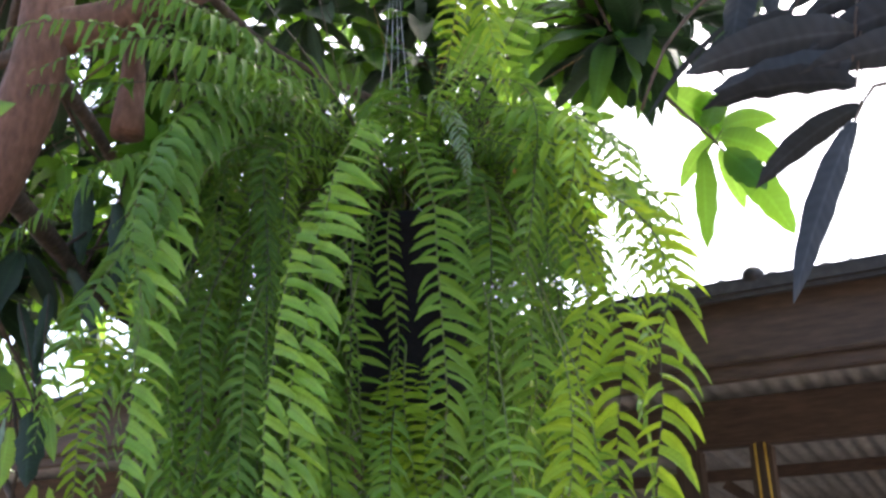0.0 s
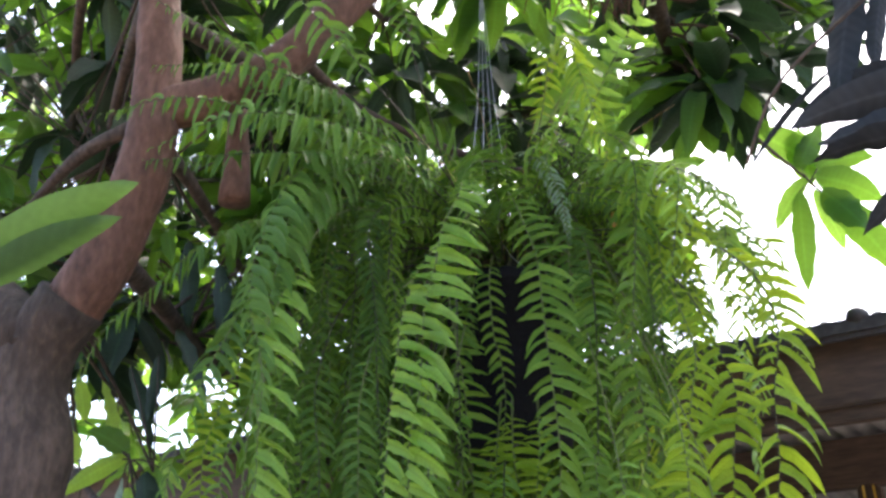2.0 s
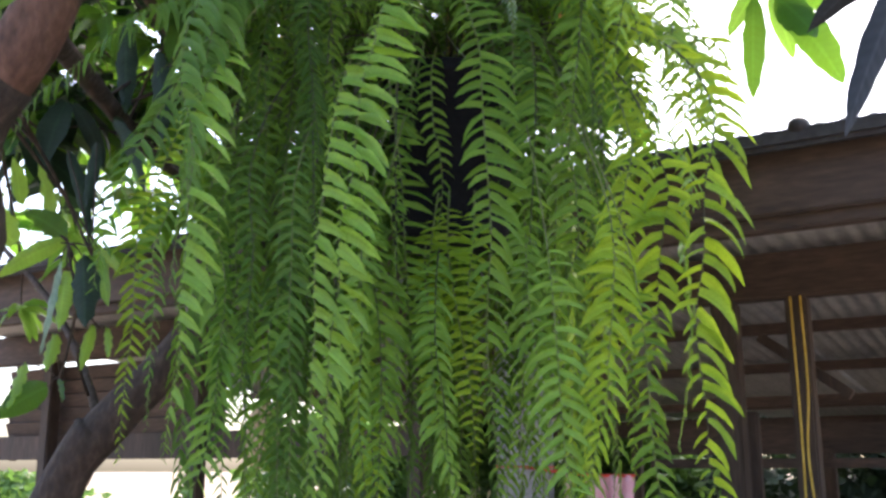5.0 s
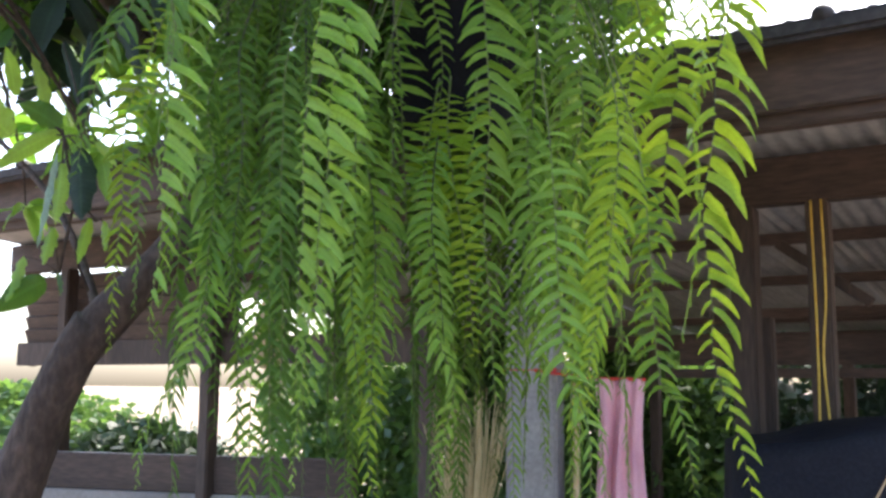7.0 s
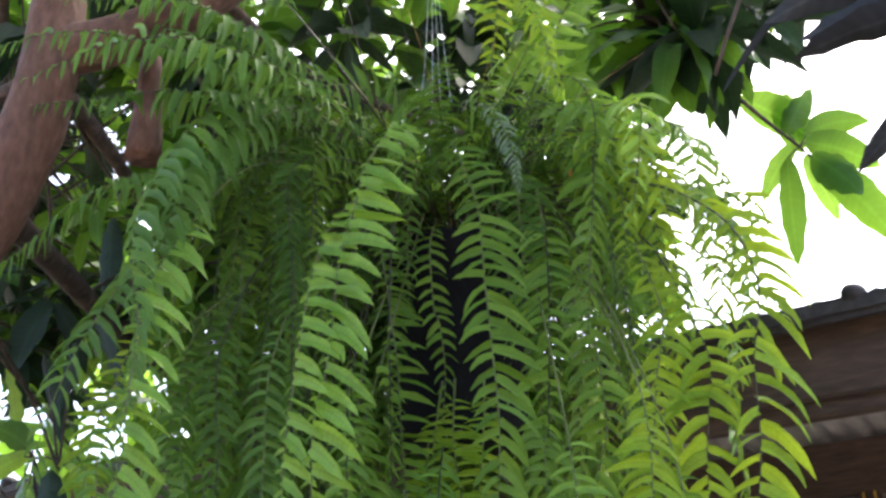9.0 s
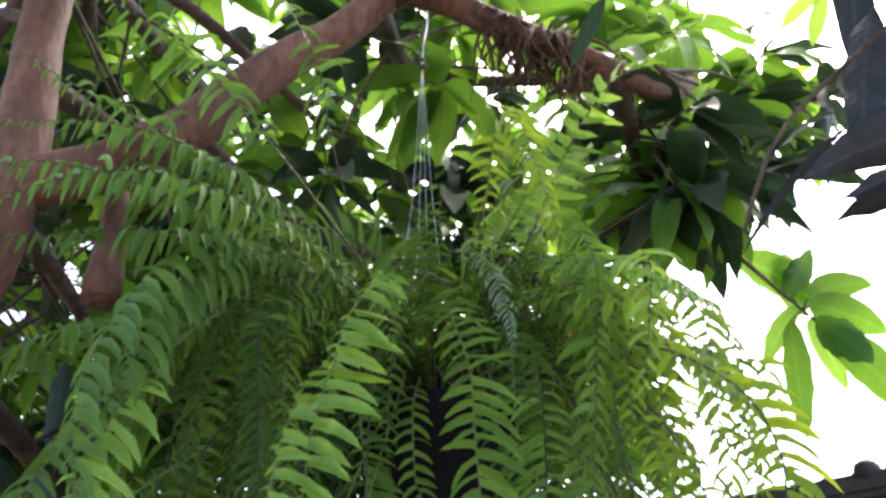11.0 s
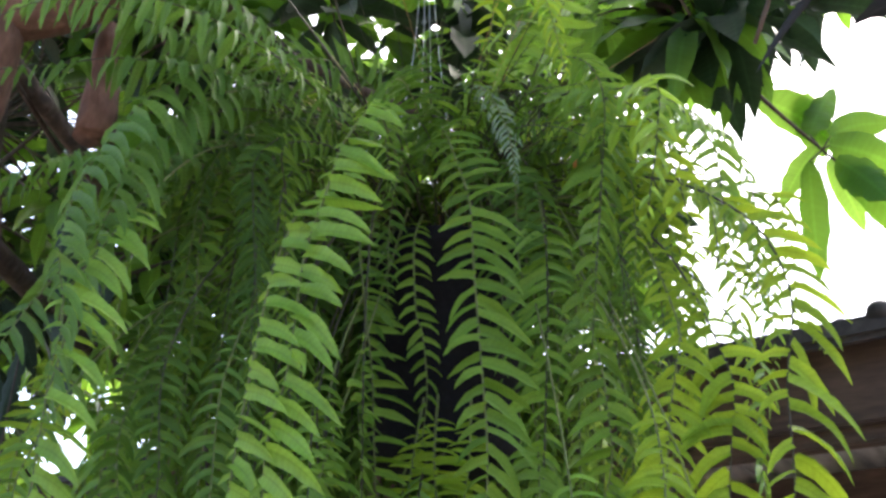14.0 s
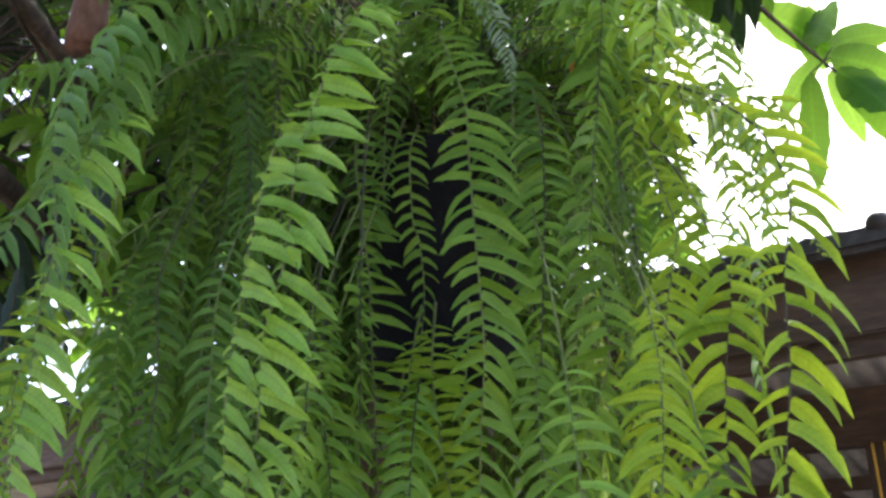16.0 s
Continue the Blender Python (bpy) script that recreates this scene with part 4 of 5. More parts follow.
tagged(link_mesh("root_fibre", root_v, root_f, rough_material("root_fibre", (0.03, 0.018, 0.012), (0.07, 0.04, 0.026), (0.14, 0.08, 0.05), 15, 90, 0.95), tree, "brown hanging root fibres under the branch"), kind="stuff")

# ---- hanging fern ----
fern = thing("hanging_fern", (AXIS[0], AXIS[1], 1.95), "large sword fern with long arching fronds in a black hanging pot", "fern")
pot_v, pot_f = [], []
prof = [(0.0, 1.952), (0.135, 1.952), (0.145, 1.958), (0.150, 1.972), (0.166, 2.36), (0.178, 2.365), (0.180, 2.40), (0.172, 2.402), (0.162, 2.36), (0.150, 2.33)]
for r, z in prof:
    for k in range(40):
        a = 2 * math.pi * k / 40
        pot_v.append((AXIS[0] + r * math.cos(a), AXIS[1] + r * math.sin(a), z))
for j in range(len(prof) - 1):
    for k in range(40):
        pot_f.append((j * 40 + k, j * 40 + (k + 1) % 40, (j + 1) * 40 + (k + 1) % 40, (j + 1) * 40 + k))
link_mesh("pot", pot_v, pot_f, POT, fern, "tall black plastic pot")
sv, sf = [], []
for j in range(7):
    for k in range(32):
        a, r = 2 * math.pi * k / 32, 0.158 * j / 6
        x, y = r * math.cos(a), r * math.sin(a)
        sv.append((AXIS[0] + x, AXIS[1] + y, 2.35 + 0.10 * (1 - (j / 6) ** 2) + 0.02 * noise.noise(Vector((x * 20, y * 20, 1)))))
for j in range(6):
    for k in range(32):
        sf.append((j * 32 + k, j * 32 + (k + 1) % 32, (j + 1) * 32 + (k + 1) % 32, (j + 1) * 32 + k))
link_mesh("root_ball", sv, sf, SOIL, fern, "brown matted roots and soil")
knot = (-0.04, 1.50, 3.365)
for k, a in enumerate((30, 120, 210, 300)):
    ca, sa = math.cos(radians(a)), math.sin(radians(a))
    rim = (AXIS[0] + 0.176 * ca, AXIS[1] + 0.176 * sa, 2.39)
    tube_part("hanger_wire", [rim, (AXIS[0] - 0.04 + 0.10 * ca, AXIS[1] - 0.03 + 0.10 * sa, 2.52), (-0.05 + 0.035 * ca, 1.54 + 0.03 * sa, 2.86), knot], 0.0008, 0.0008, WIRE, fern, "thin pale hanging wire", 0.06, 5)
tube_part("wire_knot", [(-0.045, 1.495, 3.35), (-0.03, 1.505, 3.36), (-0.048, 1.505, 3.37), (-0.035, 1.495, 3.38)], 0.007, 0.006, STALK_DARK, fern, "rusty twisted wire knot", 0.008, 6)
tube_part("hook", [knot, (-0.035, 1.50, 3.44), (-0.03, 1.52, 3.54), (-0.03, 1.48, 3.60), (-0.03, 1.42, 3.59), (-0.03, 1.40, 3.53)], 0.003, 0.003, WIRE, fern, "bent wire hook over the branch", 0.02, 6)


def hero(*points, **kw):
    kw.setdefault("material", FERN)
    return frond(list(points), fern, kw.pop("material"), **kw)


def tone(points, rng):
    """Light and shade as colour: darker inside and to one side, yellow-green towards the sky."""
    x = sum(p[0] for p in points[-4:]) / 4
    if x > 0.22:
        return rng.choice((FERN_YOUNG_LIT, FERN_YOUNG_LIT, FERN_FRESH, FERN))
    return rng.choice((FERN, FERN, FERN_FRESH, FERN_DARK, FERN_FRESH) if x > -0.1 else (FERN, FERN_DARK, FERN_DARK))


# fronds at the front, each along its own line
hero((-0.18, 1.45, 2.46), (-0.37, 1.24, 2.21), (-0.44, 1.12, 1.97), (-0.41, 1.10, 1.77), (-0.42, 1.10, 1.60), (-0.42, 1.10, 1.43), material=FERN_DARK, size=0.060, gap=0.026, slim=0.25, droop=1.0, twist=1.1, bare=0.4, seed=140, lean=0.7, toward=0.8)
hero((-0.14, 1.45, 2.46), (-0.31, 1.22, 2.31), (-0.36, 1.10, 2.06), (-0.34, 1.08, 1.84), (-0.35, 1.08, 1.67), (-0.36, 1.08, 1.50), material=FERN_DARK, size=0.058, gap=0.026, slim=0.25, droop=1.0, twist=1.0, bare=0.4, seed=141, lean=0.7, toward=0.8, stalk=STALK_DARK)
hero((-0.10, 1.45, 2.46), (-0.22, 1.24, 2.29), (-0.26, 1.12, 2.04), (-0.26, 1.10, 1.84), (-0.26, 1.10, 1.67), (-0.25, 1.10, 1.50), (-0.25, 1.10, 1.32), material=FERN_MATURE, size=0.062, gap=0.026, slim=0.25, droop=1.0, twist=0.7, bare=0.4, seed=142, lean=0.7, toward=0.8)
hero((-0.14, 1.45, 2.40), (-0.16, 1.27, 2.10), (-0.12, 1.15, 1.84), (-0.11, 1.13, 1.67), (-0.11, 1.12, 1.50), (-0.09, 1.12, 1.32), material=FERN_FRESH, size=0.060, gap=0.026, slim=0.25, droop=1.0, twist=0.5, bare=0.4, seed=143, lean=0.7, toward=0.8, stalk=STALK_DARK)
hero((-0.21, 1.45, 2.46), (-0.44, 1.12, 2.13), (-0.52, 1.00, 1.88), (-0.51, 0.98, 1.75), (-0.51, 0.98, 1.61), (-0.51, 0.98, 1.48), material=FERN_MATURE, size=0.050, gap=0.026, slim=0.25, droop=1.0, twist=1.2, bare=0.4, seed=144, lean=0.7, toward=0.8)
hero((0.01, 1.46, 1.95), (0.00, 1.36, 1.90), (0.03, 1.20, 1.67), (0.05, 1.20, 1.53), (0.06, 1.20, 1.41), (0.08, 1.20, 1.31), material=FERN_FRESH, size=0.066, gap=0.026, slim=0.25, droop=1.0, twist=0.2, bare=0.15, seed=145, lean=0.7, toward=0.8, stalk=STALK_DARK)
hero((0.09, 1.45, 2.46), (0.20, 1.32, 2.01), (0.23, 1.20, 1.76), (0.25, 1.18, 1.61), (0.25, 1.18, 1.48), (0.26, 1.18, 1.32), material=FERN, size=0.070, gap=0.026, slim=0.25, droop=1.0, twist=0.3, bare=0.4, seed=146, lean=0.7, toward=0.8)
hero((-0.13, 1.45, 2.46), (-0.27, 1.27, 1.97), (-0.32, 1.15, 1.72), (-0.32, 1.14, 1.58), (-0.33, 1.14, 1.43), (-0.36, 1.14, 1.31), material=FERN_FRESH, size=0.066, gap=0.026, slim=0.25, droop=1.0, twist=0.4, bare=0.4, seed=147, lean=0.7, toward=0.8, stalk=STALK_DARK)
hero((-0.06, 1.45, 2.46), (-0.12, 1.12, 1.75), (-0.14, 1.00, 1.50), (-0.15, 0.98, 1.38), (-0.16, 0.98, 1.25), (-0.17, 0.98, 1.13), material=FERN_FRESH, size=0.050, gap=0.026, slim=0.25, droop=1.0, twist=0.9, bare=0.4, seed=148, lean=0.7, toward=0.8)
hero((-0.15, 1.45, 2.40), (-0.15, 1.27, 1.90), (-0.09, 1.15, 1.42), (-0.07, 1.14, 1.31), (-0.08, 1.14, 1.21), (-0.06, 1.14, 1.10), material=FERN_YOUNG_LIT, size=0.066, gap=0.026, slim=0.25, droop=1.0, twist=0.3, bare=0.4, seed=149, lean=0.7, toward=0.8, stalk=STALK_DARK)
hero((-0.04, 1.46, 1.95), (-0.03, 1.34, 1.86), (0.04, 1.20, 1.47), (0.08, 1.20, 1.34), (0.05, 1.20, 1.21), (0.04, 1.20, 1.10), material=FERN_FRESH, size=0.062, gap=0.026, slim=0.25, droop=1.0, twist=0.3, bare=0.2, seed=150, lean=0.7, toward=0.8)
hero((-0.05, 1.45, 2.46), (-0.02, 1.15, 2.50), (0.00, 1.03, 2.42), (-0.03, 1.00, 2.34), (-0.04, 0.97, 2.24), (-0.06, 0.95, 2.13), (-0.07, 0.94, 1.96), (-0.09, 0.93, 1.85), (-0.09, 0.93, 1.73), (-0.11, 0.94, 1.62), (-0.12, 0.96, 1.47), (-0.14, 0.98, 1.31), material=FERN_FRESH, size=0.068, gap=0.033, slim=0.32, droop=0.45, twist=0.0, bare=0.22, bias=0.6, seed=11, lean=0.75, toward=0.8, separate=True, stations=7, label="bright green front frond")
hero((-0.10, 1.40, 2.44), (-0.06, 1.12, 2.36), (-0.09, 1.00, 2.24), (-0.10, 0.97, 2.18), (-0.11, 0.95, 2.11), (-0.12, 0.94, 2.01), (-0.13, 0.93, 1.89), (-0.14, 0.93, 1.78), (-0.14, 0.94, 1.66), (-0.15, 0.95, 1.53), (-0.16, 0.97, 1.32), material=FERN_FRESH, size=0.056, gap=0.033, slim=0.32, droop=0.5, twist=0.0, bare=0.25, bias=0.58, seed=12, lean=0.85, toward=0.75, separate=True, stations=7, label="bright green front frond")
hero((-0.03, 1.45, 2.44), (-0.02, 1.36, 2.33), (-0.01, 1.35, 2.17), (0.00, 1.35, 2.15), (0.01, 1.35, 2.04), (-0.00, 1.35, 1.94), size=0.050, gap=0.026, slim=0.30, droop=0.7, bare=0.12, seed=20, lean=0.45, toward=0.9, separate=True, label="small frond in front of the pot")
hero((-0.10, 1.45, 2.46), (-0.12, 1.34, 2.36), (-0.10, 1.32, 2.20), (-0.08, 1.31, 2.07), (-0.07, 1.30, 1.95), (-0.06, 1.30, 1.79), (-0.05, 1.30, 1.64), (-0.03, 1.30, 1.46), size=0.056, gap=0.026, slim=0.26, droop=0.35, bias=0.4, bare=0.10, seed=22, lean=0.25, toward=0.85, separate=True)
hero((0.02, 1.45, 2.54), (0.06, 1.28, 2.53), (0.10, 1.20, 2.43), (0.14, 1.16, 2.30), (0.15, 1.14, 2.17), (0.16, 1.13, 2.03), (0.17, 1.12, 1.86), (0.16, 1.12, 1.72), (0.16, 1.12, 1.61), (0.17, 1.12, 1.50), (0.18, 1.12, 1.32), material=FERN, size=0.084, gap=0.027, slim=0.26, droop=0.6, bias=0.2, bare=0.15, seed=19, lean=0.45, toward=0.85, twist=0.2, separate=True, stations=7, label="long frond over the front of the pot")
hero((0.10, 1.46, 2.54), (0.18, 1.34, 2.45), (0.19, 1.32, 2.25), (0.22, 1.31, 2.08), (0.21, 1.31, 1.91), (0.20, 1.31, 1.73), material=FERN_DARK, size=0.064, gap=0.025, slim=0.28, droop=1.0, bare=0.1, seed=42, lean=0.3, toward=0.85, separate=True, label="dark frond beside the pot, shade in its colour")
hero((0.14, 1.46, 2.52), (0.22, 1.34, 2.42), (0.24, 1.32, 2.24), (0.25, 1.32, 2.05), (0.23, 1.32, 1.86), material=FERN_DARK, size=0.060, gap=0.025, slim=0.28, droop=1.1, bare=0.1, seed=45, lean=0.3, toward=0.8)
hero((0.14, 1.46, 2.46), (0.26, 1.36, 2.32), (0.32, 1.30, 2.06), (0.33, 1.28, 1.95), (0.33, 1.27, 1.86), (0.28, 1.27, 1.72), (0.27, 1.27, 1.60), (0.28, 1.27, 1.43), material=FERN, size=0.078, gap=0.028, slim=0.26, droop=1.0, bare=0.2, seed=32, lean=0.5, toward=0.85, separate=True)
hero((0.16, 1.48, 2.46), (0.36, 1.36, 2.36), (0.45, 1.30, 2.12), (0.44, 1.27, 2.00), (0.43, 1.26, 1.95), (0.40, 1.25, 1.76), (0.37, 1.25, 1.62), (0.35, 1.25, 1.48), (0.34, 1.25, 1.32), material=FERN_YOUNG_LIT, size=0.076, gap=0.028, slim=0.25, droop=1.0, bare=0.3, seed=48, lean=0.5, toward=0.8, separate=True)
hero((0.01, 1.42, 2.05), (0.02, 1.36, 1.91), (0.04, 1.33, 1.79), (0.06, 1.32, 1.69), (0.08, 1.32, 1.57), (0.09, 1.32, 1.41), material=FERN_YOUNG_LIT, size=0.062, gap=0.022, slim=0.30, droop=0.1, bare=0.12, seed=34, lean=0.1, toward=0.9, separate=True, label="yellow-green frond under the pot")
hero((0.07, 1.43, 2.05), (0.08, 1.37, 1.92), (0.07, 1.35, 1.80), (0.08, 1.34, 1.69), (0.09, 1.34, 1.58), material=FERN_YOUNG_LIT, size=0.055, gap=0.022, slim=0.30, droop=0.1, bare=0.15, seed=57, lean=0.1, toward=0.9)
hero((-0.02, 1.43, 2.05), (-0.02, 1.36, 1.91), (-0.02, 1.33, 1.79), (-0.01, 1.32, 1.64), (-0.01, 1.32, 1.49), material=FERN_YOUNG_LIT, size=0.060, gap=0.022, slim=0.30, droop=0.2, bare=0.15, seed=54, lean=0.1, toward=0.9)
hero((0.16, 1.50, 2.48), (0.42, 1.38, 2.42), (0.58, 1.30, 2.28), (0.63, 1.26, 2.13), (0.61, 1.22, 2.00), (0.60, 1.20, 1.95), (0.59, 1.20, 1.81), (0.57, 1.20, 1.70), (0.57, 1.20, 1.61), (0.58, 1.20, 1.50), (0.58, 1.20, 1.39), (0.62, 1.20, 1.25), (0.64, 1.20, 1.15), material=FERN_YOUNG_LIT, size=0.094, gap=0.036, slim=0.24, droop=0.9, bias=0.33, bare=0.24, seed=23, lean=0.55, toward=0.9, stalk=STALK_DARK, separate=True, stations=7, label="yellow-green frond at the edge of the crown")
hero((0.20, 1.48, 2.46), (0.42, 1.38, 2.30), (0.52, 1.30, 2.03), (0.52, 1.28, 1.92), (0.52, 1.27, 1.93), (0.50, 1.26, 1.80), (0.49, 1.25, 1.66), (0.47, 1.25, 1.56), (0.48, 1.25, 1.43), material=FERN_YOUNG_LIT, size=0.090, gap=0.032, slim=0.25, droop=1.1, bias=-0.15, bare=0.35, seed=25, lean=0.7, toward=0.85, stalk=STALK_DARK, separate=True, stations=7)
hero((0.20, 1.50, 2.46), (0.44, 1.42, 2.28), (0.57, 1.33, 2.04), (0.56, 1.30, 1.92), (0.55, 1.28, 1.85), (0.56, 1.27, 1.73), (0.55, 1.26, 1.59), (0.52, 1.26, 1.43), material=FERN_FRESH, size=0.060, gap=0.026, slim=0.24, droop=1.4, bare=0.40, seed=24, twist=0.9, toward=0.7)
hero((-0.15, 1.45, 2.56), (-0.28, 1.25, 2.66), (-0.36, 1.10, 2.62), (-0.40, 1.00, 2.50), (-0.41, 0.92, 2.36), (-0.41, 0.87, 2.26), (-0.39, 0.83, 2.13), (-0.35, 0.81, 2.02), (-0.35, 0.80, 1.93), (-0.34, 0.79, 1.87), material=FERN_MATURE, size=0.088, gap=0.031, slim=0.26, droop=1.5, bias=0.30, bare=0.2, seed=13, lean=0.6, toward=0.8, separate=True, stations=7, label="long arching frond with drooping leaflets")
hero((-0.18, 1.45, 2.55), (-0.34, 1.15, 2.48), (-0.36, 0.84, 2.09), (-0.35, 0.82, 1.99), (-0.34, 0.79, 1.89), (-0.34, 0.79, 1.79), (-0.34, 0.78, 1.69), (-0.34, 0.79, 1.59), (-0.36, 0.80, 1.49), (-0.37, 0.81, 1.43), material=FERN_FRESH, size=0.062, gap=0.033, slim=0.34, droop=0.9, bias=0.58, bare=0.42, seed=66, lean=0.6, toward=0.85, separate=True, stations=7, label="bright frond with broad one-sided leaflets")
hero((-0.14, 1.45, 2.58), (-0.24, 1.26, 2.66), (-0.30, 1.15, 2.60), (-0.36, 1.05, 2.50), (-0.39, 0.98, 2.39), (-0.39, 0.93, 2.25), (-0.40, 0.91, 2.12), (-0.41, 0.90, 2.00), (-0.42, 0.90, 1.87), (-0.43, 0.90, 1.74), material=FERN_MATURE, size=0.085, gap=0.030, slim=0.20, droop=2.2, bias=0.3, bare=0.2, seed=14, lean=0.5, toward=0.7, separate=True, stations=7)
hero((-0.18, 1.45, 2.54), (-0.38, 1.22, 2.54), (-0.47, 1.10, 2.38), (-0.50, 0.98, 2.18), (-0.53, 0.92, 2.05), (-0.56, 0.90, 1.94), (-0.60, 0.92, 1.85), (-0.62, 0.93, 1.76), material=FERN_MATURE, size=0.088, gap=0.028, slim=0.22, droop=1.2, bare=0.25, seed=30, lean=0.6, toward=0.8, separate=True)
hero((-0.20, 1.45, 2.50), (-0.50, 1.22, 2.34), (-0.64, 1.15, 1.99), (-0.65, 1.13, 1.85), (-0.64, 1.12, 1.71), (-0.65, 1.12, 1.58), (-0.66, 1.13, 1.42), material=FERN_YOUNG_LIT, size=0.062, gap=0.023, slim=0.24, droop=0.5, bare=0.4, seed=15, lean=0.8, toward=0.9, separate=True, label="young yellow-green frond tip")
hero((-0.20, 1.45, 2.48), (-0.45, 1.22, 2.20), (-0.49, 1.15, 1.91), (-0.44, 1.13, 1.73), (-0.42, 1.12, 1.58), (-0.46, 1.12, 1.46), (-0.51, 1.13, 1.33), material=FERN_FRESH, size=0.085, gap=0.027, slim=0.24, droop=1.3, bare=0.4, seed=36, lean=0.7, toward=0.7)
hero((-0.20, 1.45, 2.48), (-0.42, 1.25, 2.20), (-0.44, 1.20, 1.92), (-0.41, 1.18, 1.71), (-0.39, 1.17, 1.53), (-0.36, 1.17, 1.36), material=FERN_FRESH, size=0.075, gap=0.025, droop=1.3, bare=0.4, seed=52, lean=0.8, toward=0.7)
hero((-0.20, 1.45, 2.46), (-0.34, 1.30, 2.20), (-0.36, 1.25, 1.99), (-0.34, 1.24, 1.83), (-0.33, 1.24, 1.65), (-0.33, 1.24, 1.49), size=0.075, gap=0.028, slim=0.22, droop=1.0, bare=0.3, seed=50, stalk=STALK_DARK, toward=0.8)
hero((-0.16, 1.45, 2.52), (-0.34, 1.26, 2.48), (-0.38, 1.20, 2.35), (-0.36, 1.17, 2.15), (-0.36, 1.16, 1.98), (-0.39, 1.16, 1.79), material=FERN, size=0.070, gap=0.026, droop=1.0, bare=0.2, seed=51, toward=0.7)
hero((-0.08, 1.42, 2.40), (-0.12, 1.26, 2.10), (-0.12, 1.20, 1.90), (-0.08, 1.18, 1.74), (-0.07, 1.17, 1.62), (-0.07, 1.17, 1.46), (-0.06, 1.17, 1.31), size=0.075, gap=0.025, slim=0.24, droop=1.1, bare=0.4, seed=37, toward=0.8)
hero((0.20, 1.45, 2.44), (0.40, 1.20, 1.95), (0.40, 1.10, 1.58), (0.39, 1.08, 1.49), (0.37, 1.07, 1.41), (0.35, 1.06, 1.31), material=FERN_YOUNG_LIT, size=0.075, gap=0.026, droop=0.9, bare=0.5, seed=55, lean=0.8, toward=0.85)
hero((0.16, 1.45, 2.44), (0.28, 1.15, 1.85), (0.32, 1.05, 1.40), (0.35, 1.03, 1.32), (0.37, 1.02, 1.25), (0.37, 1.02, 1.16), material=FERN_FRESH, size=0.080, gap=0.028, droop=0.7, bare=0.5, seed=53, lean=0.6, toward=0.9, stalk=STALK)
hero((0.24, 1.45, 2.44), (0.44, 1.20, 1.85), (0.48, 1.15, 1.38), (0.51, 1.15, 1.32), (0.53, 1.15, 1.24), (0.54, 1.15, 1.15), material=FERN, size=0.066, gap=0.024, droop=0.8, bare=0.55, seed=56, lean=0.7, toward=0.85)
hero((-0.20, 1.45, 2.46), (-0.40, 1.20, 1.90), (-0.44, 1.10, 1.42), (-0.49, 1.10, 1.33), (-0.55, 1.10, 1.24), (-0.56, 1.10, 1.14), material=FERN_FRESH, size=0.070, gap=0.024, droop=0.9, bare=0.5, seed=49, lean=0.8, toward=0.85)
hero((0.10, 1.48, 2.52), (0.24, 1.36, 2.60), (0.37, 1.30, 2.56), (0.45, 1.28, 2.47), (0.50, 1.28, 2.38), (0.53, 1.30, 2.30), (0.53, 1.32, 2.19), material=FERN_YOUNG_LIT, size=0.060, gap=0.024, slim=0.22, droop=1.4, bare=0.3, seed=61, lean=0.4, toward=0.7, stalk=STALK_DARK)
hero((0.10, 1.50, 2.52), (0.26, 1.45, 2.62), (0.41, 1.40, 2.61), (0.54, 1.40, 2.53), (0.60, 1.42, 2.43), (0.61, 1.44, 2.32), (0.59, 1.45, 2.19), material=FERN, size=0.060, gap=0.026, slim=0.22, droop=1.5, bare=0.3, seed=62, lean=0.4, toward=0.6, stalk=STALK_DARK)
hero((0.12, 1.48, 2.46), (0.26, 1.42, 2.46), (0.37, 1.40, 2.41), (0.45, 1.40, 2.34), (0.47, 1.40, 2.23), (0.45, 1.40, 2.11), material=FERN_YOUNG_LIT, size=0.066, gap=0.025, slim=0.22, droop=1.2, bare=0.25, seed=63, lean=0.4, toward=0.7, stalk=STALK_DARK)
hero((0.10, 1.46, 2.50), (0.22, 1.40, 2.54), (0.32, 1.35, 2.50), (0.39, 1.33, 2.42), (0.40, 1.32, 2.31), (0.39, 1.32, 2.19), material=FERN_YOUNG_LIT, size=0.070, gap=0.025, slim=0.22, droop=1.2, bare=0.25, seed=64, lean=0.4, toward=0.8)
hero((0.06, 1.50, 2.50), (0.21, 1.40, 2.68), (0.30, 1.34, 2.82), (0.36, 1.30, 2.90), (0.42, 1.27, 2.96), (0.47, 1.24, 2.98), (0.53, 1.21, 2.98), (0.58, 1.18, 2.99), (0.63, 1.15, 3.00), (0.68, 1.12, 3.00), material=FERN_FRESH, size=0.088, gap=0.032, slim=0.38, seed=27, bare=0.27, droop=0.2, toward=0.95, lean=0.2, stalk=STALK_DARK, separate=True, label="upright frond with blunt leaflets")
hero((0.04, 1.48, 2.55), (0.14, 1.35, 2.77), (0.19, 1.25, 2.89), (0.24, 1.20, 2.90), (0.27, 1.16, 2.77), (0.30, 1.13, 2.63), (0.32, 1.12, 2.50), material=FERN_YOUNG_LIT, size=0.070, gap=0.025, slim=0.22, droop=1.9, seed=28, bare=0.3)
hero((0.08, 1.50, 2.55), (0.19, 1.45, 2.70), (0.33, 1.35, 2.59), (0.46, 1.30, 2.54), (0.56, 1.28, 2.44), (0.62, 1.27, 2.35), material=FERN_FRESH, size=0.068, gap=0.026, slim=0.22, droop=1.8, seed=26, bare=0.3, stalk=STALK_DARK)
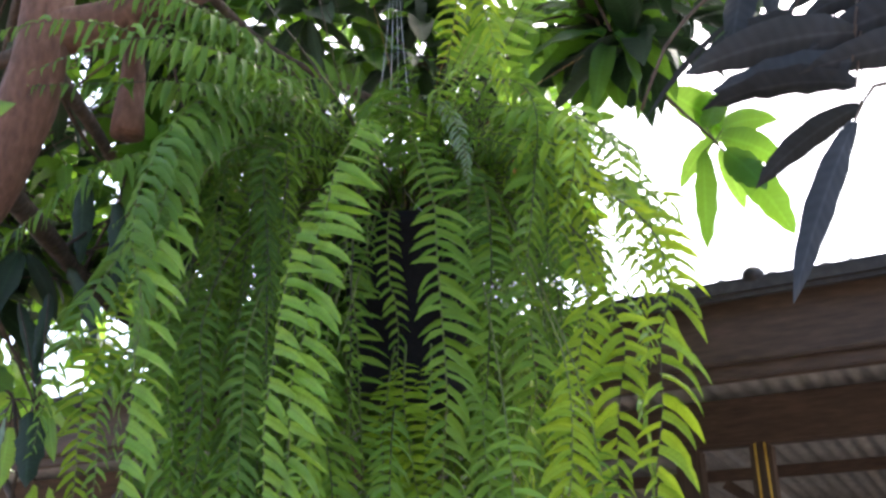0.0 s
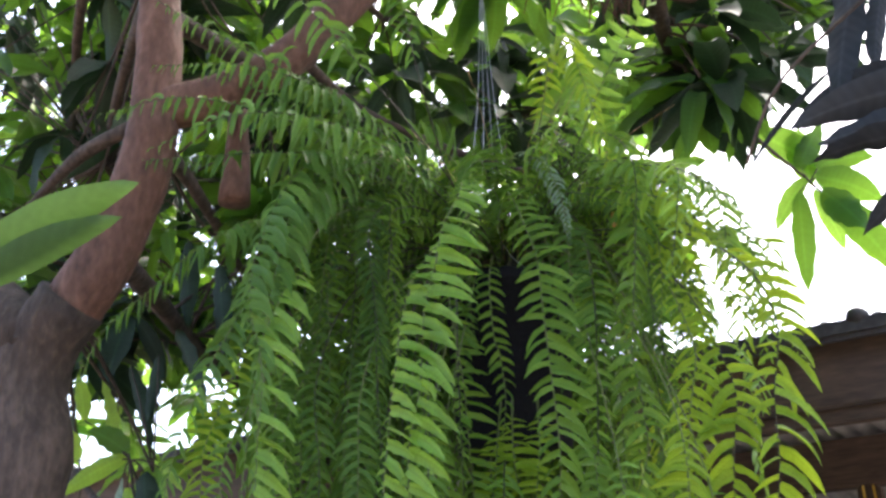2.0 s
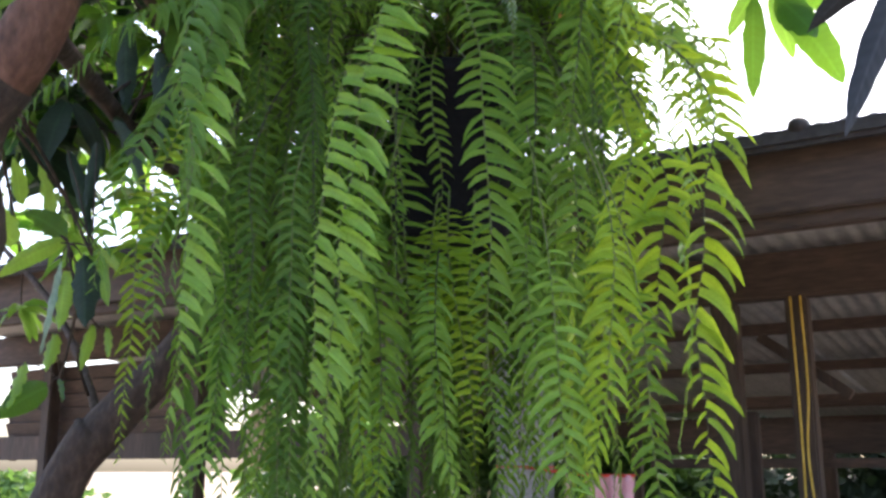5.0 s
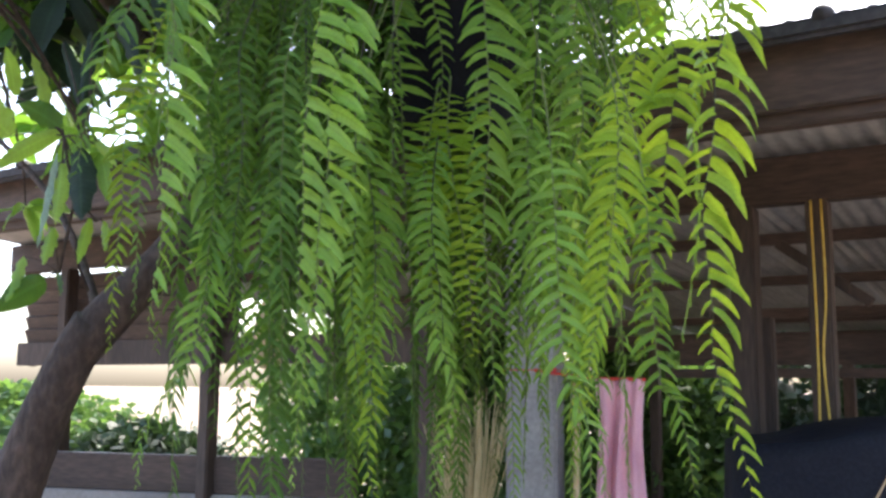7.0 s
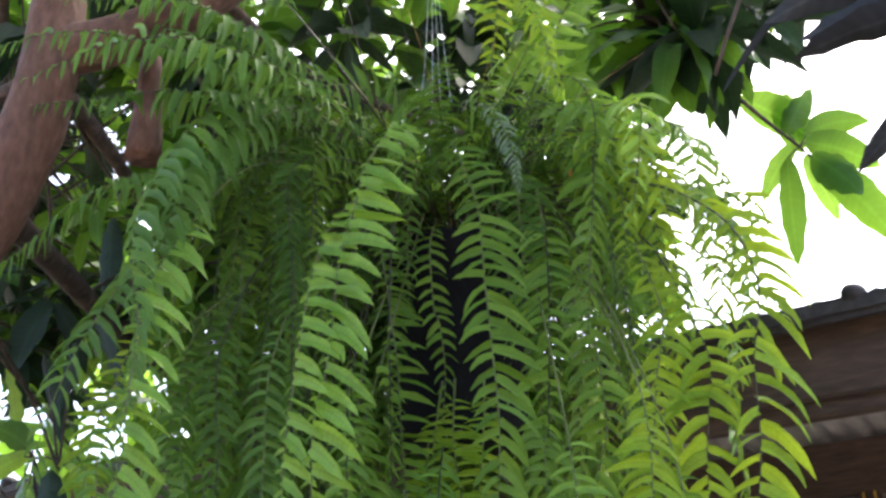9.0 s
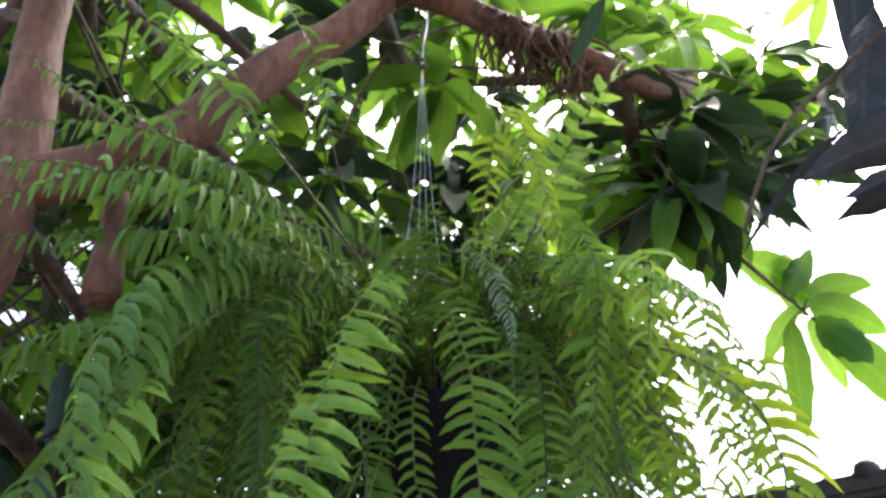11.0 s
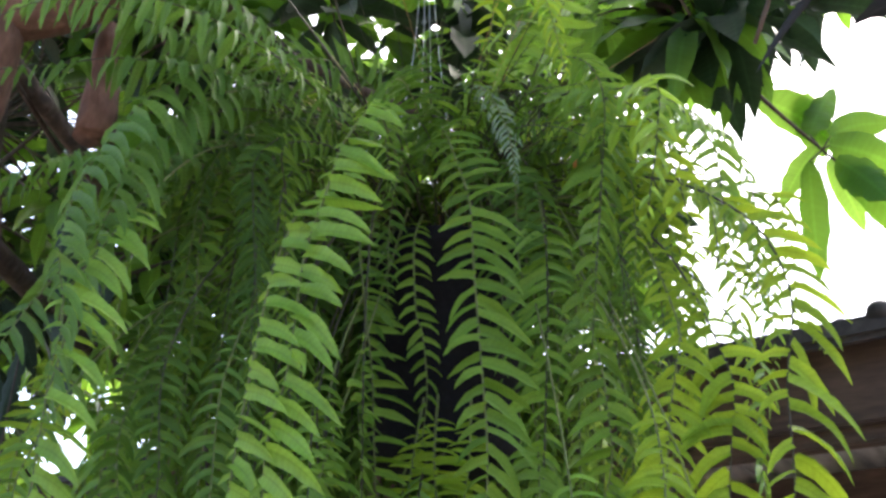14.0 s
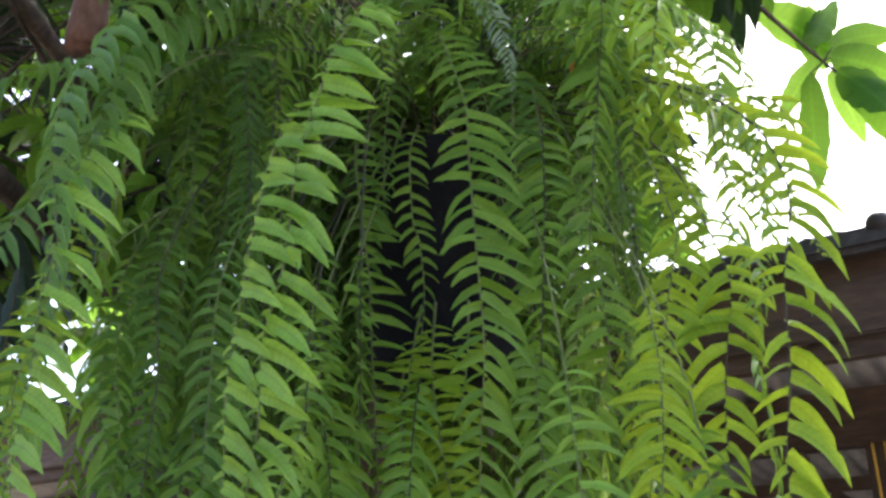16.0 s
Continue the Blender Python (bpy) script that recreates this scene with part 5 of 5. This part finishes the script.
hero((0.20, 1.52, 2.48), (0.46, 1.46, 2.34), (0.59, 1.45, 2.20), (0.64, 1.47, 2.19), (0.67, 1.48, 2.14), (0.69, 1.48, 2.08), material=FERN_YOUNG_LIT, size=0.048, gap=0.020, slim=0.26, droop=0.8, bare=0.55, bias=0.4, seed=65, lean=0.3, toward=0.8, label="pale curling frond tip")
hero((-0.18, 1.48, 2.58), (-0.32, 1.17, 2.63), (-0.42, 0.97, 2.57), (-0.58, 0.97, 2.59), (-0.77, 0.97, 2.61), size=0.098, gap=0.029, slim=0.2, droop=3.2, stalk=STALK_DARK, seed=16, lean=0.35, toward=0.45, bare=0.25, material=FERN_MATURE)
hero((-0.20, 1.52, 2.62), (-0.39, 1.26, 2.83), (-0.46, 1.07, 2.77), (-0.55, 1.06, 2.83), (-0.65, 1.05, 2.90), size=0.098, gap=0.029, slim=0.2, droop=3.2, stalk=STALK_DARK, seed=17, lean=0.35, toward=0.45, bare=0.35, material=FERN_MATURE)
hero((-0.25, 1.48, 2.52), (-0.48, 1.13, 2.48), (-0.56, 0.92, 2.34), (-0.67, 0.91, 2.25), (-0.77, 0.88, 2.15), (-0.81, 0.88, 2.05), size=0.098, gap=0.029, slim=0.2, droop=3.2, seed=18, lean=0.35, toward=0.45, bare=0.2, material=FERN_DARK)
hero((-0.10, 1.48, 2.55), (-0.17, 1.08, 2.58), (-0.29, 0.84, 2.57), (-0.46, 0.80, 2.58), (-0.60, 0.76, 2.51), size=0.098, gap=0.029, slim=0.2, droop=3.2, stalk=STALK_DARK, seed=29, lean=0.35, toward=0.45, bare=0.25, material=FERN_MATURE)
hero((-0.14, 1.52, 2.60), (-0.31, 1.21, 2.80), (-0.44, 1.01, 2.83), (-0.63, 0.97, 2.96), (-0.75, 0.92, 3.04), size=0.098, gap=0.029, slim=0.2, droop=3.2, stalk=STALK_DARK, seed=31, lean=0.35, toward=0.45, bare=0.3, material=FERN_MATURE)
hero((-0.12, 1.42, 2.40), (-0.14, 1.22, 2.02), (-0.08, 1.16, 1.68), (-0.07, 1.14, 1.46), (-0.08, 1.14, 1.24), size=0.07, stalk=STALK_DARK, seed=35, bare=0.3)

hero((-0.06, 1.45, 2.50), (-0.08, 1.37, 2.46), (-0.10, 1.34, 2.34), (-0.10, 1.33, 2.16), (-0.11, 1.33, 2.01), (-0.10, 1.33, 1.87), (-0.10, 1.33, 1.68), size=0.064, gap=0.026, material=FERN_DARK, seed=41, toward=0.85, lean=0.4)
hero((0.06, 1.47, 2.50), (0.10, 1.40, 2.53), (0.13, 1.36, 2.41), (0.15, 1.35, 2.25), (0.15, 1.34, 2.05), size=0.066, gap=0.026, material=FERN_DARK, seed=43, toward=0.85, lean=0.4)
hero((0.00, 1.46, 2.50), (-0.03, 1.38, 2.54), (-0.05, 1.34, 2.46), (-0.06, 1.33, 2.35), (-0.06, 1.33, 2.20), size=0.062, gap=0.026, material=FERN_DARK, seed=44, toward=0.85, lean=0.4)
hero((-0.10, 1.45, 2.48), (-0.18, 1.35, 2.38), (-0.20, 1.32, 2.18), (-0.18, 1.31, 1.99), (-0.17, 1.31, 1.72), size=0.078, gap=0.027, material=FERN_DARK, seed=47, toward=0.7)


hero((0.02, 1.48, 2.55), (0.05, 1.38, 2.68), (0.13, 1.32, 2.63), (0.18, 1.30, 2.52), (0.20, 1.28, 2.38), size=0.04, gap=0.014, droop=1.5, material=PALE, seed=60, bare=0.35, label="dusty grey-green frond")
v, f = leaf(np.array((0.30, 1.36, 2.48)), np.array((0.02, 0, -1.0)), np.array((0, -1.0, 0.1)), 0.055, 0.016, 0.3, random.Random(3))
link_mesh("dead_leaflet", v, f, rough_material("dead_leaflet", (0.35, 0.10, 0.03), (0.50, 0.17, 0.05), (0.60, 0.26, 0.08), 15, 90, 0.8), fern, "orange-brown dead leaflet")

# long hanging fronds, all round
rng = random.Random(31)
for k in range(84):
    az = 360 * (k * 0.618034 % 1) + rng.uniform(-8, 8)
    front = -math.sin(radians(az - 14))
    reach = rng.uniform(0.30, 0.64)
    if front > 0.75:
        reach = min(reach, 0.40)
    if abs((az + 77 + 180) % 360 - 180) < 22 or (math.cos(radians(az)) > 0.45 and front > -0.45 and k % 5 > 0) or (math.cos(radians(az)) < -0.5 and front > -0.3 and k % 2):
        continue
    pts = curtain(az, reach, rng.uniform(2.36, 2.60), rng.uniform(0.80, 1.45), rng.uniform(-0.22, 0.22))
    if max(p[0] for p in pts) > 0.40 and front > -0.8:
        continue
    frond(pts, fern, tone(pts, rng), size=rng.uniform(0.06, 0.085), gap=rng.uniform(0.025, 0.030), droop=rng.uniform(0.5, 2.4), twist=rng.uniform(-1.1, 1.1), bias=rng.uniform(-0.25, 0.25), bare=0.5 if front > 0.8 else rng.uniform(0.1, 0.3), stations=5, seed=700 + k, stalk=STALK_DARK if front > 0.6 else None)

# hanging fronds at the back, every other one in the shaded colour
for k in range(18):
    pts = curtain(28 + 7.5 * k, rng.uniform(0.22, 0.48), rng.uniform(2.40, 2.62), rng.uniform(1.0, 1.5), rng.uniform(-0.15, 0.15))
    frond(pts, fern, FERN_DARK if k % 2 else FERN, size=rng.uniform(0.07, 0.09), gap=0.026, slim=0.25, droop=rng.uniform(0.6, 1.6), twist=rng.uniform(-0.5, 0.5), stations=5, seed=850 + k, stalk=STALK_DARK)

# the rest of the crown, all round
rng = random.Random(77)
for k in range(150):
    az = 360 * (k * 0.618034 % 1) + rng.uniform(-6, 6)
    inner = k % 3
    front = -math.sin(radians(az))
    if front > 0.80 and k % 4:
        continue
    rise = (rng.uniform(0, 30), rng.uniform(30, 58), rng.uniform(55, 80))[inner]
    length = (rng.uniform(1.0, 1.5), rng.uniform(1.1, 1.7), rng.uniform(0.8, 1.3))[inner]
    if front > 0.80:
        rise, length = rng.uniform(60, 80), rng.uniform(0.5, 0.8)
    pts = arch(az, rise, length, rng.uniform(0.40, 0.66), rng.uniform(-0.3, 0.3), rng.uniform(0.03, 0.12))
    if min(p[1] for p in pts) < 1.0 or (math.cos(radians(az)) > 0.5 and front > -0.45 and k % 5 > 0) or (math.cos(radians(az)) < -0.5 and front > -0.3 and k % 5 > 1):
        continue
    if max(p[0] for p in pts) > 0.42:
        continue
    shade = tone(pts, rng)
    frond(pts, fern, FERN if shade is FERN_YOUNG_LIT and front > 0.3 else shade, size=rng.uniform(0.06, 0.085), gap=rng.uniform(0.023, 0.029), droop=rng.uniform(0.6, 2.4), twist=rng.uniform(-1.0, 1.0), bare=rng.uniform(0.08, 0.3), stations=5, seed=200 + k, stalk=rng.choice((STALK, STALK_DARK)))

# short fronds packed round the pot, most with shade in their colour
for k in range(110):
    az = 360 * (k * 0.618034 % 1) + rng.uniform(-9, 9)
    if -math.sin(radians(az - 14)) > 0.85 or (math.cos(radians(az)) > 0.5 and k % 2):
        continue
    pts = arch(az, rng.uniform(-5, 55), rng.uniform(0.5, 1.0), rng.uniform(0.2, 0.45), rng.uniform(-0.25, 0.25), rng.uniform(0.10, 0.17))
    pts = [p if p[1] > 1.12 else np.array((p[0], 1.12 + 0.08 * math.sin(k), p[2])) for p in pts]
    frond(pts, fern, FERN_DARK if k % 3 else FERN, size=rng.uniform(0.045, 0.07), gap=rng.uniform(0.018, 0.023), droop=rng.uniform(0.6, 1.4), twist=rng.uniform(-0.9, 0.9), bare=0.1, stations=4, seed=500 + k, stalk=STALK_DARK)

# crowded fronds in the middle of the crown, most coloured as shaded
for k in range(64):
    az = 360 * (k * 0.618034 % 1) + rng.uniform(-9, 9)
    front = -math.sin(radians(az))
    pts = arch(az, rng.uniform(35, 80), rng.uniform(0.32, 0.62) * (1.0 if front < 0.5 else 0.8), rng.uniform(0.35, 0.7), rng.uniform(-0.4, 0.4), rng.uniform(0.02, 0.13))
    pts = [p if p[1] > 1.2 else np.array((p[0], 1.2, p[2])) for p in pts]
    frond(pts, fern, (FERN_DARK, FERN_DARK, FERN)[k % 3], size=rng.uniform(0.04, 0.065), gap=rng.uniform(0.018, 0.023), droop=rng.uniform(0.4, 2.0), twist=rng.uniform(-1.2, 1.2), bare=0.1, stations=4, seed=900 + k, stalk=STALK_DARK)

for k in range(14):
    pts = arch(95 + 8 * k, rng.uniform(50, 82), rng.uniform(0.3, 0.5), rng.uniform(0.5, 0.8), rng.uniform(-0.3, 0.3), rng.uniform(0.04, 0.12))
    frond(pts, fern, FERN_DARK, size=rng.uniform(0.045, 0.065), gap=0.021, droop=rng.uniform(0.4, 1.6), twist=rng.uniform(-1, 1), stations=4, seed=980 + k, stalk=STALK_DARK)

# open sprays on the sky side of the crown
rng = random.Random(58)
for k in range(12):
    pts = curtain(-44 + 6.4 * k, rng.uniform(0.46, 0.72), rng.uniform(2.46, 2.74), rng.uniform(2.02, 2.24), rng.uniform(-0.14, 0.14))
    frond(pts, fern, (FERN_YOUNG_LIT, FERN_FRESH, FERN)[k % 3], size=rng.uniform(0.075, 0.098), gap=rng.uniform(0.032, 0.036), slim=0.25, droop=rng.uniform(0.8, 1.6), twist=rng.uniform(-0.35, 0.35), bare=rng.uniform(0.22, 0.36), stations=5, seed=1100 + k, stalk=STALK_DARK, toward=rng.uniform(0.6, 0.9))

# small mixed fronds that stand up out of the crown
for k in range(40):
    az = 360 * (k * 0.618034 % 1)
    pts = arch(az, rng.uniform(45, 82), rng.uniform(0.35, 0.62), rng.uniform(0.45, 0.75), rng.uniform(-0.4, 0.4), rng.uniform(0.03, 0.15))
    pts = [p if p[1] > 1.22 else np.array((p[0], 1.22, p[2])) for p in pts]
    frond(pts, fern, (FERN, FERN_FRESH, FERN_DARK)[k % 3], size=rng.uniform(0.045, 0.065), gap=rng.uniform(0.020, 0.025), droop=rng.uniform(0.4, 1.6), twist=rng.uniform(-1.0, 1.0), bare=0.2, stations=4, seed=1200 + k, stalk=STALK_DARK)

# long dark bare stems and pale dry threads over the crown
hero((-0.10, 1.50, 2.55), (-0.08, 1.28, 2.57), (-0.15, 1.07, 2.68), (-0.29, 1.03, 2.88), (-0.42, 0.97, 3.04), (-0.57, 0.88, 3.13), size=0.095, gap=0.031, droop=3.0, slim=0.2, seed=81, lean=0.35, toward=0.45, bare=0.55, stalk=STALK_DARK, material=FERN_MATURE)
hero((-0.08, 1.50, 2.55), (-0.10, 1.29, 2.62), (-0.11, 1.09, 2.79), (-0.15, 1.07, 3.01), (-0.22, 0.99, 3.17), size=0.08, gap=0.028, droop=2.5, seed=82, lean=0.35, toward=0.45, bare=0.6, stalk=STALK_DARK, material=FERN_MATURE)
hero((-0.18, 1.50, 2.58), (-0.34, 1.21, 2.69), (-0.47, 0.97, 2.69), (-0.65, 0.91, 2.73), (-0.82, 0.86, 2.69), size=0.098, gap=0.029, slim=0.2, droop=3.0, stalk=STALK_DARK, seed=83, lean=0.35, toward=0.45, bare=0.3, material=FERN_MATURE)
hero((-0.14, 1.50, 2.60), (-0.25, 1.21, 2.74), (-0.34, 0.97, 2.74), (-0.50, 0.91, 2.79), (-0.67, 0.84, 2.78), size=0.091, gap=0.028, slim=0.2, droop=3.0, seed=85, lean=0.35, toward=0.45, bare=0.35, stalk=STALK_DARK, material=FERN_MATURE)
for k in range(22):
    pts = arch(rng.uniform(110, 250), rng.uniform(50, 80), rng.uniform(0.30, 0.58), rng.uniform(0.30, 0.75), rng.uniform(-0.4, 0.4), 0.06)
    tube_part("dry_thread", pts, 0.0011, 0.0007, STRAW, fern, "pale dry thread of an old frond", 0.06, 4)

# dry brown threads and old stalks in the crown
for k in range(40):
    pts = arch(rng.uniform(0, 360), rng.uniform(55, 88), rng.uniform(0.35, 0.75), rng.uniform(0.75, 0.95), rng.uniform(-0.3, 0.3), 0.08)
    tube_part("old_stalk", pts, 0.0011, 0.0006, STALK_DARK if k % 3 else DRY, fern, "thin dry old stalk", 0.06, 4)


# ---- bushes behind ----
def bush(cx, cy, w, d, h, count, seed, label, material=BUSH, core=0.0, leaf_size=1.0):
    rng = random.Random(seed)
    verts, faces = [], []
    for k in range(count):
        a, r = rng.uniform(0, 6.28), rng.random() ** 0.5
        z = h * rng.random()
        lump = 0.75 + 0.35 * noise.noise(Vector((cx + 2 * math.cos(a), cy + 2 * math.sin(a), z * 1.2)))
        rr = r * lump * math.sqrt(max(0.05, 1 - (z / h) ** 2.5))
        p = np.array((cx + w * rr * math.cos(a), cy + d * rr * math.sin(a), z + 0.02))
        s = rng.uniform(0.05, 0.11) * leaf_size
        d1 = unit(np.array((rng.gauss(0, 1), rng.gauss(0, 1), rng.gauss(-0.2, 0.7))))
        d2 = unit(np.cross(d1, np.array((rng.gauss(0, 1), rng.gauss(0, 1), rng.gauss(0, 1)))))
        o = len(verts)
        verts += [p, p + d1 * s * 0.5 + d2 * s * 0.28, p + d1 * s, p + d1 * s * 0.5 - d2 * s * 0.28]
        faces.append((o, o + 1, o + 2, o + 3))
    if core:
        # a closed shell added to stand for the shade inside the bush
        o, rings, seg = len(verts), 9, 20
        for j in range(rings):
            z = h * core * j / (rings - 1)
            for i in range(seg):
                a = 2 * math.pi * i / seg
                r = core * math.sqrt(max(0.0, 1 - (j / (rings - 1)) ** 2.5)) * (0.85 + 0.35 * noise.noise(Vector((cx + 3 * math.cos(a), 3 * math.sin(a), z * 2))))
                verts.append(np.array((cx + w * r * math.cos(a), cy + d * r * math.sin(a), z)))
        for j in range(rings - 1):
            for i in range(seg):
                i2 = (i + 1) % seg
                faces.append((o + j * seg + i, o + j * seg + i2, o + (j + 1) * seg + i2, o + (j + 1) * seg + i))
    ob = link_mesh("bush", verts, faces, material)
    return tagged(ob, label, "bush", kind="stuff")


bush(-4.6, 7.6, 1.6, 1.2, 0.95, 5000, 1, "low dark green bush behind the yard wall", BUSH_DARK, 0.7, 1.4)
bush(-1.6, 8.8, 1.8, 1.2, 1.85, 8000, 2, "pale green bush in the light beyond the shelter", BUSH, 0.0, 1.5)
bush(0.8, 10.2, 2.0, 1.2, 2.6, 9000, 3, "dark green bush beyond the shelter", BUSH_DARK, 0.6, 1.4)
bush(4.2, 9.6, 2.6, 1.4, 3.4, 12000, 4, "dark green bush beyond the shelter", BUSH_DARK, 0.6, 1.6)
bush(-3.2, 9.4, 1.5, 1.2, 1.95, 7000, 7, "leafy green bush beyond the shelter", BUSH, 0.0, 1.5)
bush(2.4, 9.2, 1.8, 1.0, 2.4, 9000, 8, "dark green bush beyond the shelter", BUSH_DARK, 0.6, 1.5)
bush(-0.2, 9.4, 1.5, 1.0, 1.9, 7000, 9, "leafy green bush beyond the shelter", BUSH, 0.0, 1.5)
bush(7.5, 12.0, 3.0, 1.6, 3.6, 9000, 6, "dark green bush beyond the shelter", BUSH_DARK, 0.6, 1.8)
bush(-8.5, 11, 3.0, 1.5, 1.3, 8000, 5, "distant green bushes beyond the yard", BUSH, 0.7, 1.5)
